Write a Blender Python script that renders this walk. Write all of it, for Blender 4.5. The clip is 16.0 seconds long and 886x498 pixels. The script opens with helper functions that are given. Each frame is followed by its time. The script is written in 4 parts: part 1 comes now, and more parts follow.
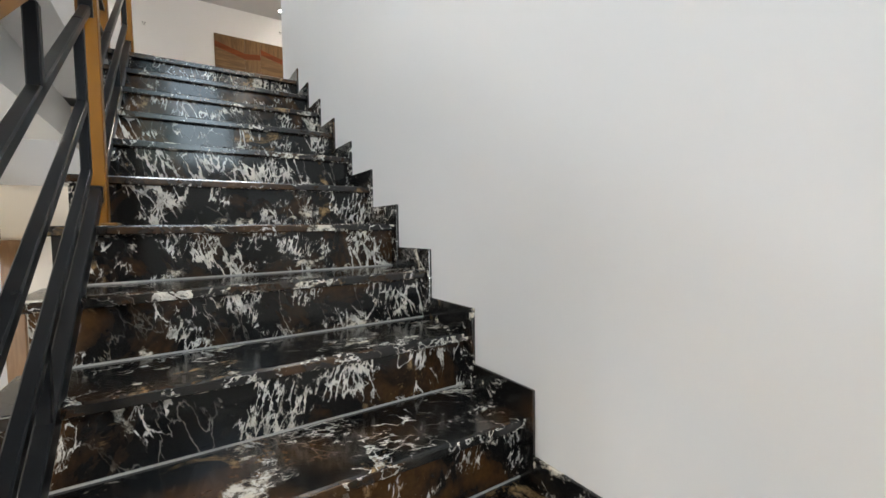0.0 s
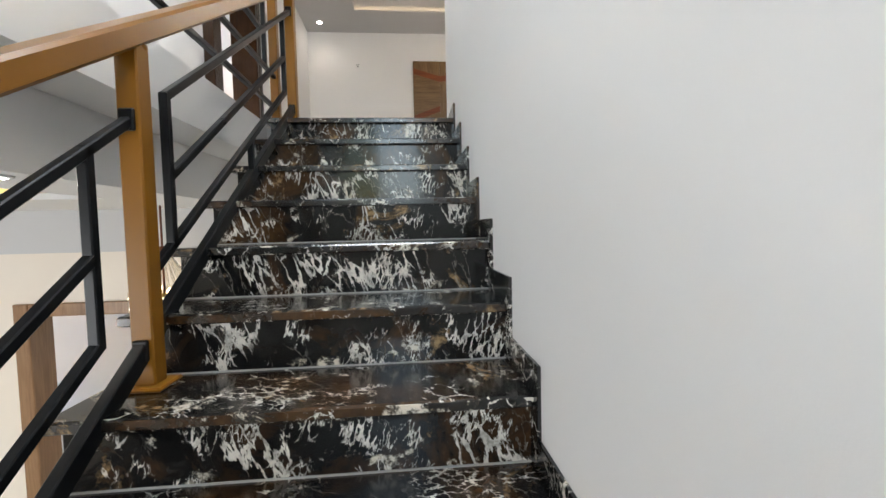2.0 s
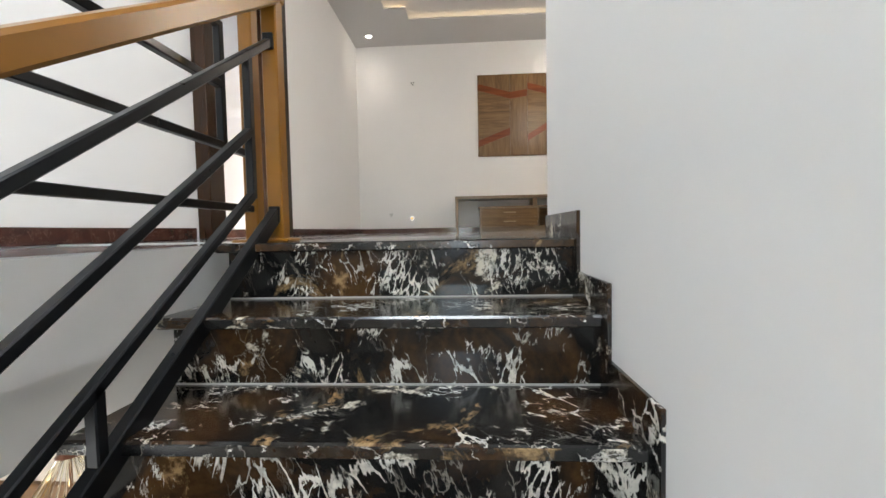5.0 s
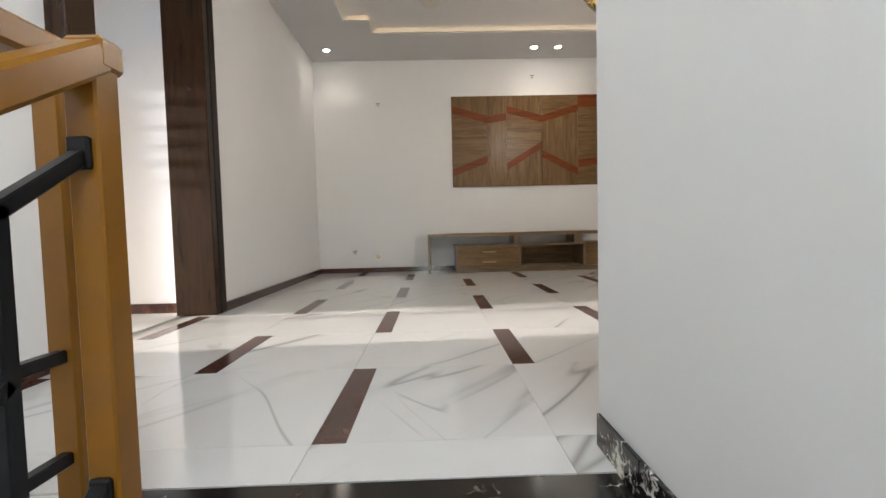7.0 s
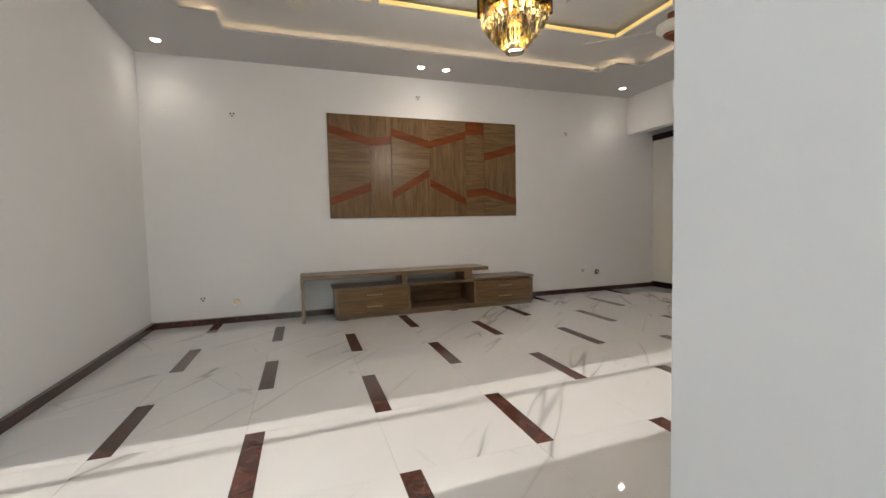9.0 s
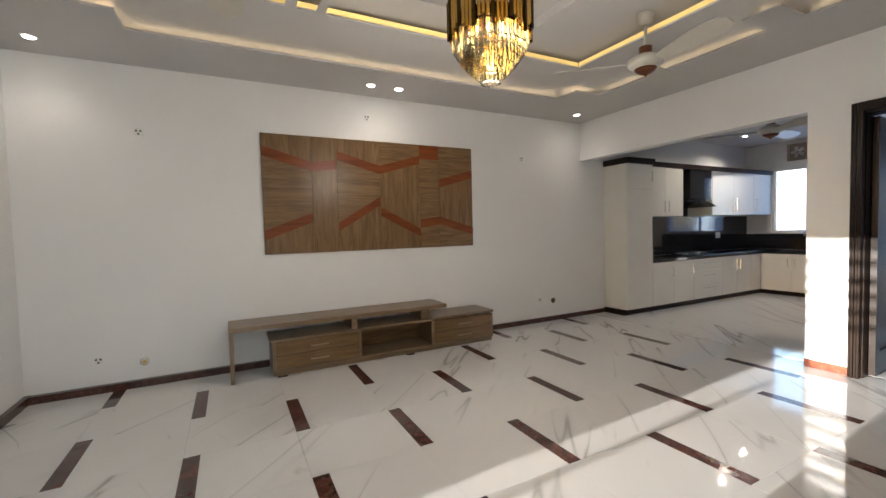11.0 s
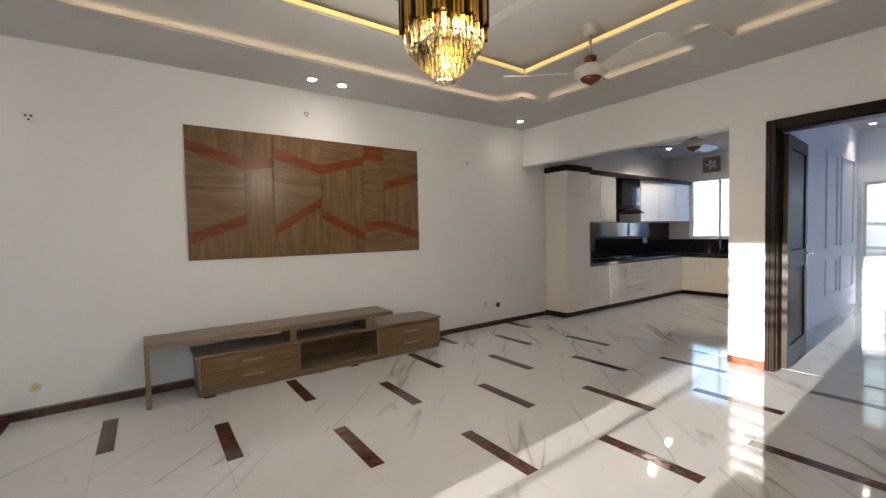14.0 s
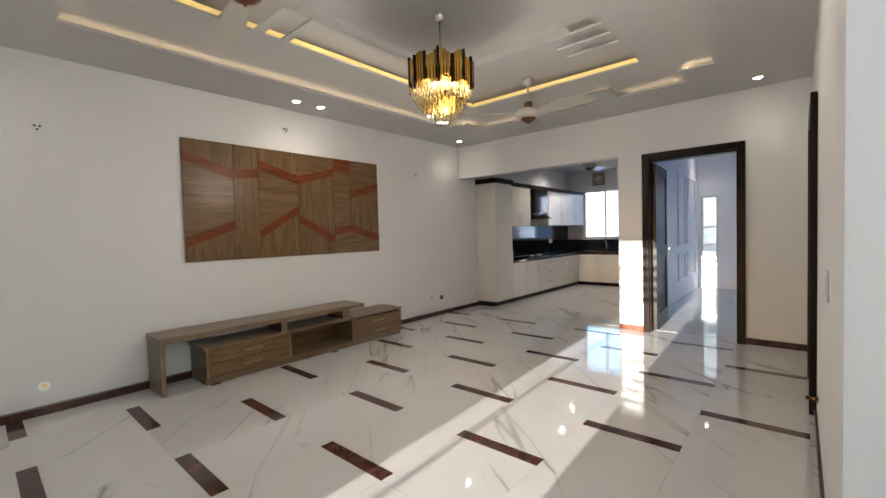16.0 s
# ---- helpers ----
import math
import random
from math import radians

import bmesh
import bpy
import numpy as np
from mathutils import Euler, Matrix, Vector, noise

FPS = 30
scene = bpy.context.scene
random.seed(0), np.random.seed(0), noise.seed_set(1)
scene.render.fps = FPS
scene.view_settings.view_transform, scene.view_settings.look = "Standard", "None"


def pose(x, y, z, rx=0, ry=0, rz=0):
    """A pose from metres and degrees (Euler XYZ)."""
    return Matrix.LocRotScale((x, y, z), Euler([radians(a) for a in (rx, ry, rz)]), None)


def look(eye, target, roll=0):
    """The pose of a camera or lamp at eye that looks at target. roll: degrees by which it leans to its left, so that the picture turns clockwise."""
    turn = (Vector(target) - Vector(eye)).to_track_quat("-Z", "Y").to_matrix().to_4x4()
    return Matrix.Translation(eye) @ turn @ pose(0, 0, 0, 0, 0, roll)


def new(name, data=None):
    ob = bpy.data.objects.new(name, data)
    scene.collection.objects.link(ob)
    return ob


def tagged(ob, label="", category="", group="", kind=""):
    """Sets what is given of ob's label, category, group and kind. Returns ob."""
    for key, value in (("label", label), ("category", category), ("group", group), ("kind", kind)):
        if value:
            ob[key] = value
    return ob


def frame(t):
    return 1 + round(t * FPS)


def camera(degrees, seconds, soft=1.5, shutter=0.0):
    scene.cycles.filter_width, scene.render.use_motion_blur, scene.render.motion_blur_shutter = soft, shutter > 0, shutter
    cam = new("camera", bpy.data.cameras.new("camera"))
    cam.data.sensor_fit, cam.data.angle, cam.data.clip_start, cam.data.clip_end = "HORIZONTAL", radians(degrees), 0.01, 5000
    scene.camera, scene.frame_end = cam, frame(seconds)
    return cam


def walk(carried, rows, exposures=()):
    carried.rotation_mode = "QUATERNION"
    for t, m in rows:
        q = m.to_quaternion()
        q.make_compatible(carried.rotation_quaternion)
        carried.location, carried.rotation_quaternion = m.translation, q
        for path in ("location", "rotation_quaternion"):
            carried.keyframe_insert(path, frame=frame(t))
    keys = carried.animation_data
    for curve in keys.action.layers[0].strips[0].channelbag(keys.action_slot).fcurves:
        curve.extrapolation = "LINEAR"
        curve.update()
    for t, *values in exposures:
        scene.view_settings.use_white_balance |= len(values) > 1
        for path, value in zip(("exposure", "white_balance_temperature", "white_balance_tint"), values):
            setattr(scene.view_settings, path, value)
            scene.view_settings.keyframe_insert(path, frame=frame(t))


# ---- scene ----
cam = camera(94.1, 16.0)
PATH = [
    (0, (0.171, -0.412, -1.102), (1.250, 1.270, -1.200), -0.9),
    (0.5, (0.331, -0.335, -1.009), (1.100, 1.508, -1.106), -1.3),
    (1, (0.479, -0.249, -0.844), (0.993, 1.681, -0.941), -0.9),
    (1.5, (0.581, 0.018, -0.816), (0.896, 1.990, -0.917), -1.3),
    (2, (0.652, 0.222, -0.667), (0.820, 2.212, -0.770), -1.3),
    (2.5, (0.716, 0.447, -0.521), (0.768, 2.444, -0.618), -1.3),
    (3, (0.668, 0.664, -0.460), (0.638, 2.661, -0.559), -1.6),
    (5.5, (0.594, 1.671, 0.156), (0.478, 3.665, 0.065), -1.1),
    (6, (0.547, 1.838, 0.274), (0.441, 3.833, 0.184), -1.1),
    (6.5, (0.589, 2.047, 0.443), (0.515, 4.044, 0.353), -1.4),
    (7, (0.548, 2.195, 0.548), (0.591, 4.192, 0.455), -1.4),
    (7.5, (0.570, 2.335, 0.644), (0.787, 4.321, 0.545), -1.5),
    (8, (0.586, 2.488, 0.801), (0.964, 4.448, 0.691), -1.3),
    (8.5, (0.513, 2.684, 0.884), (1.037, 4.611, 0.771), -1.3),
    (9, (0.526, 2.820, 0.998), (1.162, 4.713, 0.885), -1.3),
    (9.5, (0.554, 2.995, 1.127), (1.261, 4.864, 1.036), -1.4),
    (10, (0.512, 3.165, 1.214), (1.31, 4.996, 1.12), -1.4),
    (12.5, (0.526, 3.379, 1.336), (1.529, 5.107, 1.262), -1.5),
    (13, (0.519, 3.391, 1.318), (1.56, 5.097, 1.242), -1.4),
    (13.5, (0.519, 3.416, 1.307), (1.606, 5.093, 1.23), -1.4),
    (14, (0.517, 3.489, 1.309), (1.685, 5.111, 1.233), -1.2),
    (14.5, (0.347, 3.551, 1.333), (1.643, 5.072, 1.263), -1.0),
    (15, (0.06, 3.635, 1.32), (1.464, 5.057, 1.252), -1.0),
    (15.5, (-0.232, 3.543, 1.325), (1.241, 4.894, 1.257), -1.3),
    (16, (-0.546, 3.297, 1.314), (0.964, 4.607, 1.243), -1.6),
]
walk(cam, [(t, look(eye, target, roll)) for t, eye, target, roll in PATH], [(0, 2.95), (1, 2.93), (3, 3.05), (6, 3.16), (6.5, 3.06), (7.5, 2.66), (8.5, 2.64), (10, 2.7), (14.5, 2.72), (16, 2.7)])

# ---- world, sun, large lights ----
SUN_EL, SUN_SLOPE = 4.5, 0.047
sun_way = Vector((1.0, SUN_SLOPE, -math.tan(radians(SUN_EL)) * math.hypot(1.0, SUN_SLOPE)))
world = bpy.data.worlds.new("evening_sky")
scene.world = world
world.use_nodes = True
wn = world.node_tree
sky = wn.nodes.new("ShaderNodeTexSky")
sky.sky_type = "NISHITA"
sky.sun_disc = False
sky.sun_elevation = radians(SUN_EL)
sky.sun_rotation = math.atan2(-1.0, -SUN_SLOPE)
wn.links.new(sky.outputs[0], wn.nodes["Background"].inputs[0])
wn.nodes["Background"].inputs[1].default_value = 0.14
sun_data = bpy.data.lights.new("sun", "SUN")
sun_data.energy, sun_data.angle, sun_data.color = 3.5, radians(0.5), (1.0, 0.965, 0.92)
new("sun", sun_data).matrix_world = look((-30, 0, 10), Vector((-30, 0, 10)) + sun_way)


def area_lamp(name, eye, target, w, h, power, color):
    d = bpy.data.lights.new(name, "AREA")
    d.shape, d.size, d.size_y, d.energy, d.color = "RECTANGLE", w, h, power, color
    ob = new(name, d)
    ob.matrix_world = look(eye, target)
    return ob


# daylight in the window openings, and fill lamps added out of view
area_lamp("daylight_kitchen_window", (9.76, 6.85, 1.72), (0, 6.85, 1.2), 1.2, 1.15, 0.6, (0.25, 0.47, 1.0))
area_lamp("daylight_bedroom_window", (9.76, 3.95, 1.3), (0, 3.95, 1.0), 0.5, 1.7, 0.3, (0.3, 0.52, 1.0))
# Fill lamp added beside the doorway's view to brighten the bedroom.
area_lamp("bedroom_side_fill", (7.6, 1.06, 1.4), (7.6, 5.0, 1.2), 1.6, 1.5, 2.8, (0.52, 0.64, 1.0))
# Unseen fill behind the camera, angled at the risers and slab edge.
area_lamp("stair_end_fill", (0.5, -2.36, 0.7), (-1.2, 1.6, -0.2), 0.7, 2.0, 4.6, (0.7, 0.85, 1.0))
# Overhead fill, assumed and unseen, tilted to brighten the slab edge and lobby.
area_lamp("stair_overhead_fill", (0.33, 1.7, 2.83), (-1.1, 1.75, 0.0), 0.68, 1.5, 9.0, (0.88, 0.94, 1.0))
# Fill lamp added out of view at the lobby wall.
area_lamp("lobby_fill", (-1.0, -0.6, 1.4), (1.0, 0.0, 0.3), 1.6, 1.5, 0.35, (0.78, 0.9, 1.0))
area_lamp("daylight_frosted_window", (9.96, 4.76, 1.25), (5.0, 4.76, 1.25), 0.3, 1.4, 0.06, (0.95, 0.97, 1.0))
area_lamp("daylight_balcony_door", (-3.05, 4.55, 1.2), (2.0, 4.6, 0.9), 1.5, 2.0, 0.12, (0.75, 0.8, 1.0))
# Two unseen fills added to brighten the lower room and lower hall.
area_lamp("lower_room_fill", (-5.9, 4.7, -1.7), (0.0, 4.7, -2.0), 1.4, 1.4, 4.8, (0.86, 0.9, 1.0))
area_lamp("lower_hall_fill", (-3.5, -1.9, -1.6), (-2.5, 3.0, -2.0), 2.0, 1.4, 18.0, (0.94, 0.97, 1.0))


def spot(eye, power, angle=105, blend=0.6, color=(1.0, 0.87, 0.75)):
    d = bpy.data.lights.new("downlight_beam", "SPOT")
    d.energy, d.spot_size, d.spot_blend, d.shadow_soft_size, d.color = power, radians(angle), blend, 0.03, color
    new("downlight_beam", d).matrix_world = look(eye, (eye[0], eye[1] + 0.001, eye[2] - 1))


LAMPS = [(-0.72, 7.43), (1.86, 7.43), (2.16, 7.43), (4.69, 7.43), (4.72, 3.62), (1.86, 3.62), (2.16, 3.62)]
for lx, ly in LAMPS:
    spot((lx, ly, 2.785), 1.35, 130, 0.9)
bulb = bpy.data.lights.new("chandelier_bulb", "POINT")
bulb.energy, bulb.color, bulb.shadow_soft_size = 8.2, (1.0, 0.88, 0.76), 0.1
new("chandelier_bulb", bulb).location = (1.97, 5.45, 2.13)

# ---- materials ----


def nodes_of(name):
    m = bpy.data.materials.new(name)
    m.use_nodes = True
    nt = m.node_tree
    return m, nt, nt.nodes["Principled BSDF"]


def add(nt, kind, **sets):
    n = nt.nodes.new(kind)
    for k, v in sets.items():
        if k.startswith("i_"):
            n.inputs[k[2:].replace("_", " ")].default_value = v
    return n


def ramp(nt, fac, stops):
    n = nt.nodes.new("ShaderNodeValToRGB")
    els = n.color_ramp.elements
    while len(els) > 1:
        els.remove(els[-1])
    els[0].position, els[0].color = stops[0][0], (*stops[0][1], 1)
    for p, c in stops[1:]:
        e = els.new(p)
        e.color = (*c, 1)
    nt.links.new(fac, n.inputs[0])
    return n.outputs[0]


def mix(nt, fac, a, b, mode="MIX"):
    n = nt.nodes.new("ShaderNodeMix")
    n.data_type, n.blend_type = "RGBA", mode
    for sock, v in ((n.inputs[0], fac), (n.inputs[6], a), (n.inputs[7], b)):
        if isinstance(v, (int, float)):
            sock.default_value = v
        elif isinstance(v, tuple):
            sock.default_value = (*v, 1)
        else:
            nt.links.new(v, sock)
    return n.outputs[2]


def maths(nt, op, a, b=0.0):
    n = nt.nodes.new("ShaderNodeMath")
    n.operation = op
    for s, v in zip(n.inputs, (a, b)):
        if isinstance(v, (int, float)):
            s.default_value = v
        else:
            nt.links.new(v, s)
    return n.outputs[0]


def place(nt, scale=(1, 1, 1), rot=(0, 0, 0), shift_random=0.0):
    """World position, scaled, and shifted by each object's own chance number."""
    geo = nt.nodes.new("ShaderNodeNewGeometry")
    mp = nt.nodes.new("ShaderNodeMapping")
    mp.inputs["Scale"].default_value = scale
    mp.inputs["Rotation"].default_value = rot
    nt.links.new(geo.outputs["Position"], mp.inputs[0])
    if shift_random:
        oi = nt.nodes.new("ShaderNodeObjectInfo")
        vm = nt.nodes.new("ShaderNodeVectorMath")
        vm.operation = "SCALE"
        vm.inputs[0].default_value = (shift_random, shift_random * 1.7, shift_random * 0.6)
        nt.links.new(oi.outputs["Random"], vm.inputs["Scale"])
        nt.links.new(vm.outputs[0], mp.inputs["Location"])
    return mp.outputs[0]


def noise_tex(nt, vec, scale, detail=4.0, rough=0.55, distort=0.0):
    n = nt.nodes.new("ShaderNodeTexNoise")
    n.inputs["Scale"].default_value = scale
    n.inputs["Detail"].default_value = detail
    n.inputs["Roughness"].default_value = rough
    n.inputs["Distortion"].default_value = distort
    nt.links.new(vec, n.inputs["Vector"])
    return n.outputs["Fac"]


def bump(nt, bsdf, height, strength, dist=0.01):
    b = nt.nodes.new("ShaderNodeBump")
    b.inputs["Strength"].default_value = strength
    b.inputs["Distance"].default_value = dist
    nt.links.new(height, b.inputs["Height"])
    nt.links.new(b.outputs[0], bsdf.inputs["Normal"])


def paint(name, color, rough=0.6, vary=0.06, grain=0.06):
    m, nt, b = nodes_of(name)
    vec = place(nt)
    big = noise_tex(nt, vec, 1.3, 3)
    dark = tuple(c * (1 - vary) for c in color)
    nt.links.new(mix(nt, big, dark, color), b.inputs["Base Color"])
    b.inputs["Roughness"].default_value = rough
    bump(nt, b, noise_tex(nt, vec, 260, 2), grain, 0.002)
    return m


def plain(name, color, rough=0.5, metal=0.0, vary=0.12, scale=30, spec=0.5):
    m, nt, b = nodes_of(name)
    vec = place(nt)
    f = noise_tex(nt, vec, scale, 3)
    nt.links.new(mix(nt, f, tuple(c * (1 - vary) for c in color), tuple(min(1, c * (1 + vary)) for c in color)), b.inputs["Base Color"])
    nt.links.new(maths(nt, "ADD", maths(nt, "MULTIPLY", noise_tex(nt, vec, scale * 0.3, 3), rough * 0.4), rough * 0.8), b.inputs["Roughness"])
    b.inputs["Metallic"].default_value = metal
    b.inputs["Specular IOR Level"].default_value = spec
    return m


def ridge(nt, fac, at, width):
    return ramp(nt, fac, [(at - width, (0, 0, 0)), (at, (1, 1, 1)), (at + width, (0, 0, 0))])


def cracks(nt, vec, scale, width, warp):
    """Edges of a warped cell pattern, 1 on the edge and fading to 0."""
    n = nt.nodes.new("ShaderNodeTexNoise")
    n.inputs["Scale"].default_value = scale * 1.6
    n.inputs["Detail"].default_value = 5
    n.inputs["Roughness"].default_value = 0.6
    nt.links.new(vec, n.inputs["Vector"])
    v = nt.nodes.new("ShaderNodeTexVoronoi")
    v.feature = "DISTANCE_TO_EDGE"
    v.inputs["Scale"].default_value = scale
    nt.links.new(mix(nt, warp, vec, n.outputs["Color"], "ADD"), v.inputs["Vector"])
    return ramp(nt, v.outputs["Distance"], [(0.0, (1, 1, 1)), (width, (0, 0, 0))])


def slanted(nt, turn, scale, shift):
    """World position turned first and stretched after, so that veins lean; shifted by each object's own chance number."""
    mp = nt.nodes.new("ShaderNodeMapping")
    nt.links.new(place(nt, (1, 1, 1), turn, shift_random=shift), mp.inputs[0])
    mp.inputs["Scale"].default_value = scale
    return mp.outputs[0]


def black_marble(name, lean, lean2, scale, less=0.0, spec=0.36, rough=0.05, thin=1.0, brown=0.9):
    """Black marble: leaning white splinters in clusters, crumbly cream bursts, rust and gold clouds."""
    m, nt, b = nodes_of(name)
    vec, vec2 = slanted(nt, lean, scale, 17.0), slanted(nt, lean2, scale, 29.0)
    even = place(nt, shift_random=13.0)
    crumb = noise_tex(nt, even, 42, 5, 0.7)

    def cut(tent, zone, lo, hi):
        return ramp(nt, mix(nt, 1.0, tent, zone, "MULTIPLY"), [(lo, (0, 0, 0)), (hi, (1, 1, 1))])

    def zone_of(size, lo, hi):
        return ramp(nt, noise_tex(nt, even, size, 4, 0.6, 0.3), [(lo + less, (0, 0, 0)), (hi + less, (1, 1, 1))])

    splinters = cut(cracks(nt, vec, 17, 0.16 * thin, 0.06), zone_of(5.0, 0.43, 0.67), 0.42, 0.54)
    fine = cut(cracks(nt, vec2, 36, 0.22 * thin, 0.04), zone_of(7.0, 0.44, 0.67), 0.42, 0.56)
    veins = mix(nt, 1.0, splinters, fine, "LIGHTEN")
    bold = cut(ridge(nt, noise_tex(nt, vec2, 6.0, 4, 0.55, 0.2), 0.5, 0.036 * thin), zone_of(3.4, 0.46, 0.72), 0.46, 0.6)
    veins = mix(nt, 1.0, veins, bold, "LIGHTEN")
    worn = ramp(nt, noise_tex(nt, even, 21, 5, 0.7), [(0.34, (0.3, 0.3, 0.3)), (0.54, (1, 1, 1))])
    veins = mix(nt, 1.0, veins, worn, "MULTIPLY")
    hair = mix(nt, 1.0, cracks(nt, vec, 6.5, 0.014, 0.16), zone_of(2.6, 0.47, 0.75), "MULTIPLY")
    patch = ramp(nt, noise_tex(nt, even, 6.0, 7, 0.68, 0.4), [(0.6 + less * 0.4, (0, 0, 0)), (0.64 + less * 0.4, (1, 1, 1))])
    patch = mix(nt, 1.0, patch, ramp(nt, crumb, [(0.4, (0.1, 0.1, 0.1)), (0.52, (1, 1, 1))]), "MULTIPLY")
    rust = ramp(nt, noise_tex(nt, even, 3.1, 6, 0.62, 0.6), [(0.5, (0, 0, 0)), (0.64, (brown, brown, brown))])
    tan = ramp(nt, noise_tex(nt, even, 4.2, 8, 0.7, 0.8), [(0.59, (0, 0, 0)), (0.66, (0.85, 0.85, 0.85))])
    tan = mix(nt, 1.0, tan, ramp(nt, crumb, [(0.36, (0.15, 0.15, 0.15)), (0.52, (1, 1, 1))]), "MULTIPLY")
    base = mix(nt, crumb, (0.003, 0.003, 0.003), (0.014, 0.013, 0.012))
    c = mix(nt, rust, base, mix(nt, crumb, (0.012, 0.006, 0.003), (0.12, 0.055, 0.018)))
    c = mix(nt, tan, c, mix(nt, crumb, (0.2, 0.11, 0.04), (0.5, 0.34, 0.17)))
    c = mix(nt, hair, c, (0.5, 0.46, 0.4))
    c = mix(nt, patch, c, mix(nt, noise_tex(nt, even, 12, 4), (0.5, 0.42, 0.3), (0.76, 0.72, 0.63)))
    c = mix(nt, veins, c, mix(nt, noise_tex(nt, vec2, 7, 3), (0.55, 0.5, 0.41), (0.8, 0.78, 0.74)))
    nt.links.new(c, b.inputs["Base Color"])
    nt.links.new(maths(nt, "ADD", maths(nt, "MULTIPLY", noise_tex(nt, even, 9, 3), 0.12), rough), b.inputs["Roughness"])
    b.inputs["Specular IOR Level"].default_value = spec
    return m


def white_tile(name):
    """Polished white porcelain with thin slanting grey veins, each tile with its own figure."""
    m, nt, b = nodes_of(name)
    vec = slanted(nt, (0, 0, 0.75), (1.5, 0.16, 1), 19.0)
    cross = slanted(nt, (0, 0, -0.5), (1.6, 0.24, 1), 37.0)
    v1 = ridge(nt, noise_tex(nt, vec, 1.5, 2.5, 0.5, 0.1), 0.5, 0.009)
    v2 = ridge(nt, noise_tex(nt, cross, 1.7, 2, 0.5, 0.1), 0.5, 0.007)
    wash = ridge(nt, noise_tex(nt, vec, 1.5, 2.5, 0.5, 0.1), 0.5, 0.04)
    gate = ramp(nt, noise_tex(nt, vec, 2.4, 3), [(0.46, (0, 0, 0)), (0.62, (1, 1, 1))])
    gate2 = ramp(nt, noise_tex(nt, cross, 2.6, 3), [(0.6, (0, 0, 0)), (0.7, (0.7, 0.7, 0.7))])
    cloud = mix(nt, noise_tex(nt, vec, 2.0, 4), (0.57, 0.56, 0.54), (0.64, 0.635, 0.62))
    c = mix(nt, mix(nt, 1.0, mix(nt, 1.0, wash, gate, "MULTIPLY"), (0.35, 0.35, 0.35), "MULTIPLY"), cloud, (0.42, 0.41, 0.39))
    c = mix(nt, mix(nt, 1.0, v1, gate, "MULTIPLY"), c, (0.29, 0.28, 0.26))
    c = mix(nt, mix(nt, 1.0, v2, gate2, "MULTIPLY"), c, (0.3, 0.285, 0.265))
    nt.links.new(c, b.inputs["Base Color"])
    nt.links.new(maths(nt, "ADD", maths(nt, "MULTIPLY", noise_tex(nt, vec, 6, 3), 0.06), 0.02), b.inputs["Roughness"])
    b.inputs["Specular IOR Level"].default_value = 0.95
    return m


def red_stone(name, a=(0.035, 0.014, 0.011), c2=(0.1, 0.036, 0.026)):
    m, nt, b = nodes_of(name)
    vec = place(nt, shift_random=9.0)
    f = noise_tex(nt, vec, 9, 6, 0.65, 0.8)
    c = mix(nt, ramp(nt, f, [(0.35, (0, 0, 0)), (0.65, (1, 1, 1))]), a, c2)
    v = ramp(nt, noise_tex(nt, vec, 5, 6, 0.7, 1.5), [(0.492, (0, 0, 0)), (0.5, (1, 1, 1)), (0.508, (0, 0, 0))])
    c = mix(nt, mix(nt, 1.0, v, (0.35, 0.35, 0.35), "MULTIPLY"), c, (0.4, 0.26, 0.2))
    nt.links.new(c, b.inputs["Base Color"])
    b.inputs["Roughness"].default_value = 0.12
    return m


def wood(name, a, c2, along="x", rough=0.35, grain=1.0, spec=0.5):
    m, nt, b = nodes_of(name)
    s = {"x": (1.2, 14, 14), "y": (14, 1.2, 14), "z": (14, 14, 1.2)}[along]
    vec = place(nt, s, shift_random=11.0)
    f = noise_tex(nt, vec, 1.6 * grain, 6, 0.6, 1.2)
    g = noise_tex(nt, place(nt, tuple(v * 5 for v in s), shift_random=11.0), 2.0, 3)
    c = mix(nt, ramp(nt, f, [(0.3, (0, 0, 0)), (0.7, (1, 1, 1))]), a, c2)
    c = mix(nt, maths(nt, "MULTIPLY", g, 0.35), c, tuple(v * 0.5 for v in a))
    nt.links.new(c, b.inputs["Base Color"])
    nt.links.new(maths(nt, "ADD", maths(nt, "MULTIPLY", g, 0.12), rough - 0.06), b.inputs["Roughness"])
    b.inputs["Specular IOR Level"].default_value = spec
    bump(nt, b, g, 0.12, 0.002)
    return m


def glow(name, color, strength):
    m, nt, b = nodes_of(name)
    b.inputs["Base Color"].default_value = (*color, 1)
    b.inputs["Emission Color"].default_value = (*color, 1)
    b.inputs["Emission Strength"].default_value = strength
    return m


def glass(name, color=(1, 1, 1), rough=0.0, ior=1.45):
    m, nt, b = nodes_of(name)
    b.inputs["Base Color"].default_value = (*color, 1)
    b.inputs["Roughness"].default_value = rough
    b.inputs["IOR"].default_value = ior
    b.inputs["Transmission Weight"].default_value = 1.0
    return m


WALL = paint("white_emulsion", (0.77, 0.762, 0.75))
# White ceiling paint with the ceilings' shade darkened into its base colour.
CEIL = paint("ceiling_white_shaded", (0.54, 0.532, 0.525), 0.7)
COOL = paint("bedroom_paint", (0.74, 0.76, 0.82))
CREAM = paint("lower_wall_cream", (0.78, 0.7, 0.6))
RISER = black_marble("black_marble_riser", (0, 0.35, 0), (0, -0.25, 0), (1.5, 1.0, 0.5))
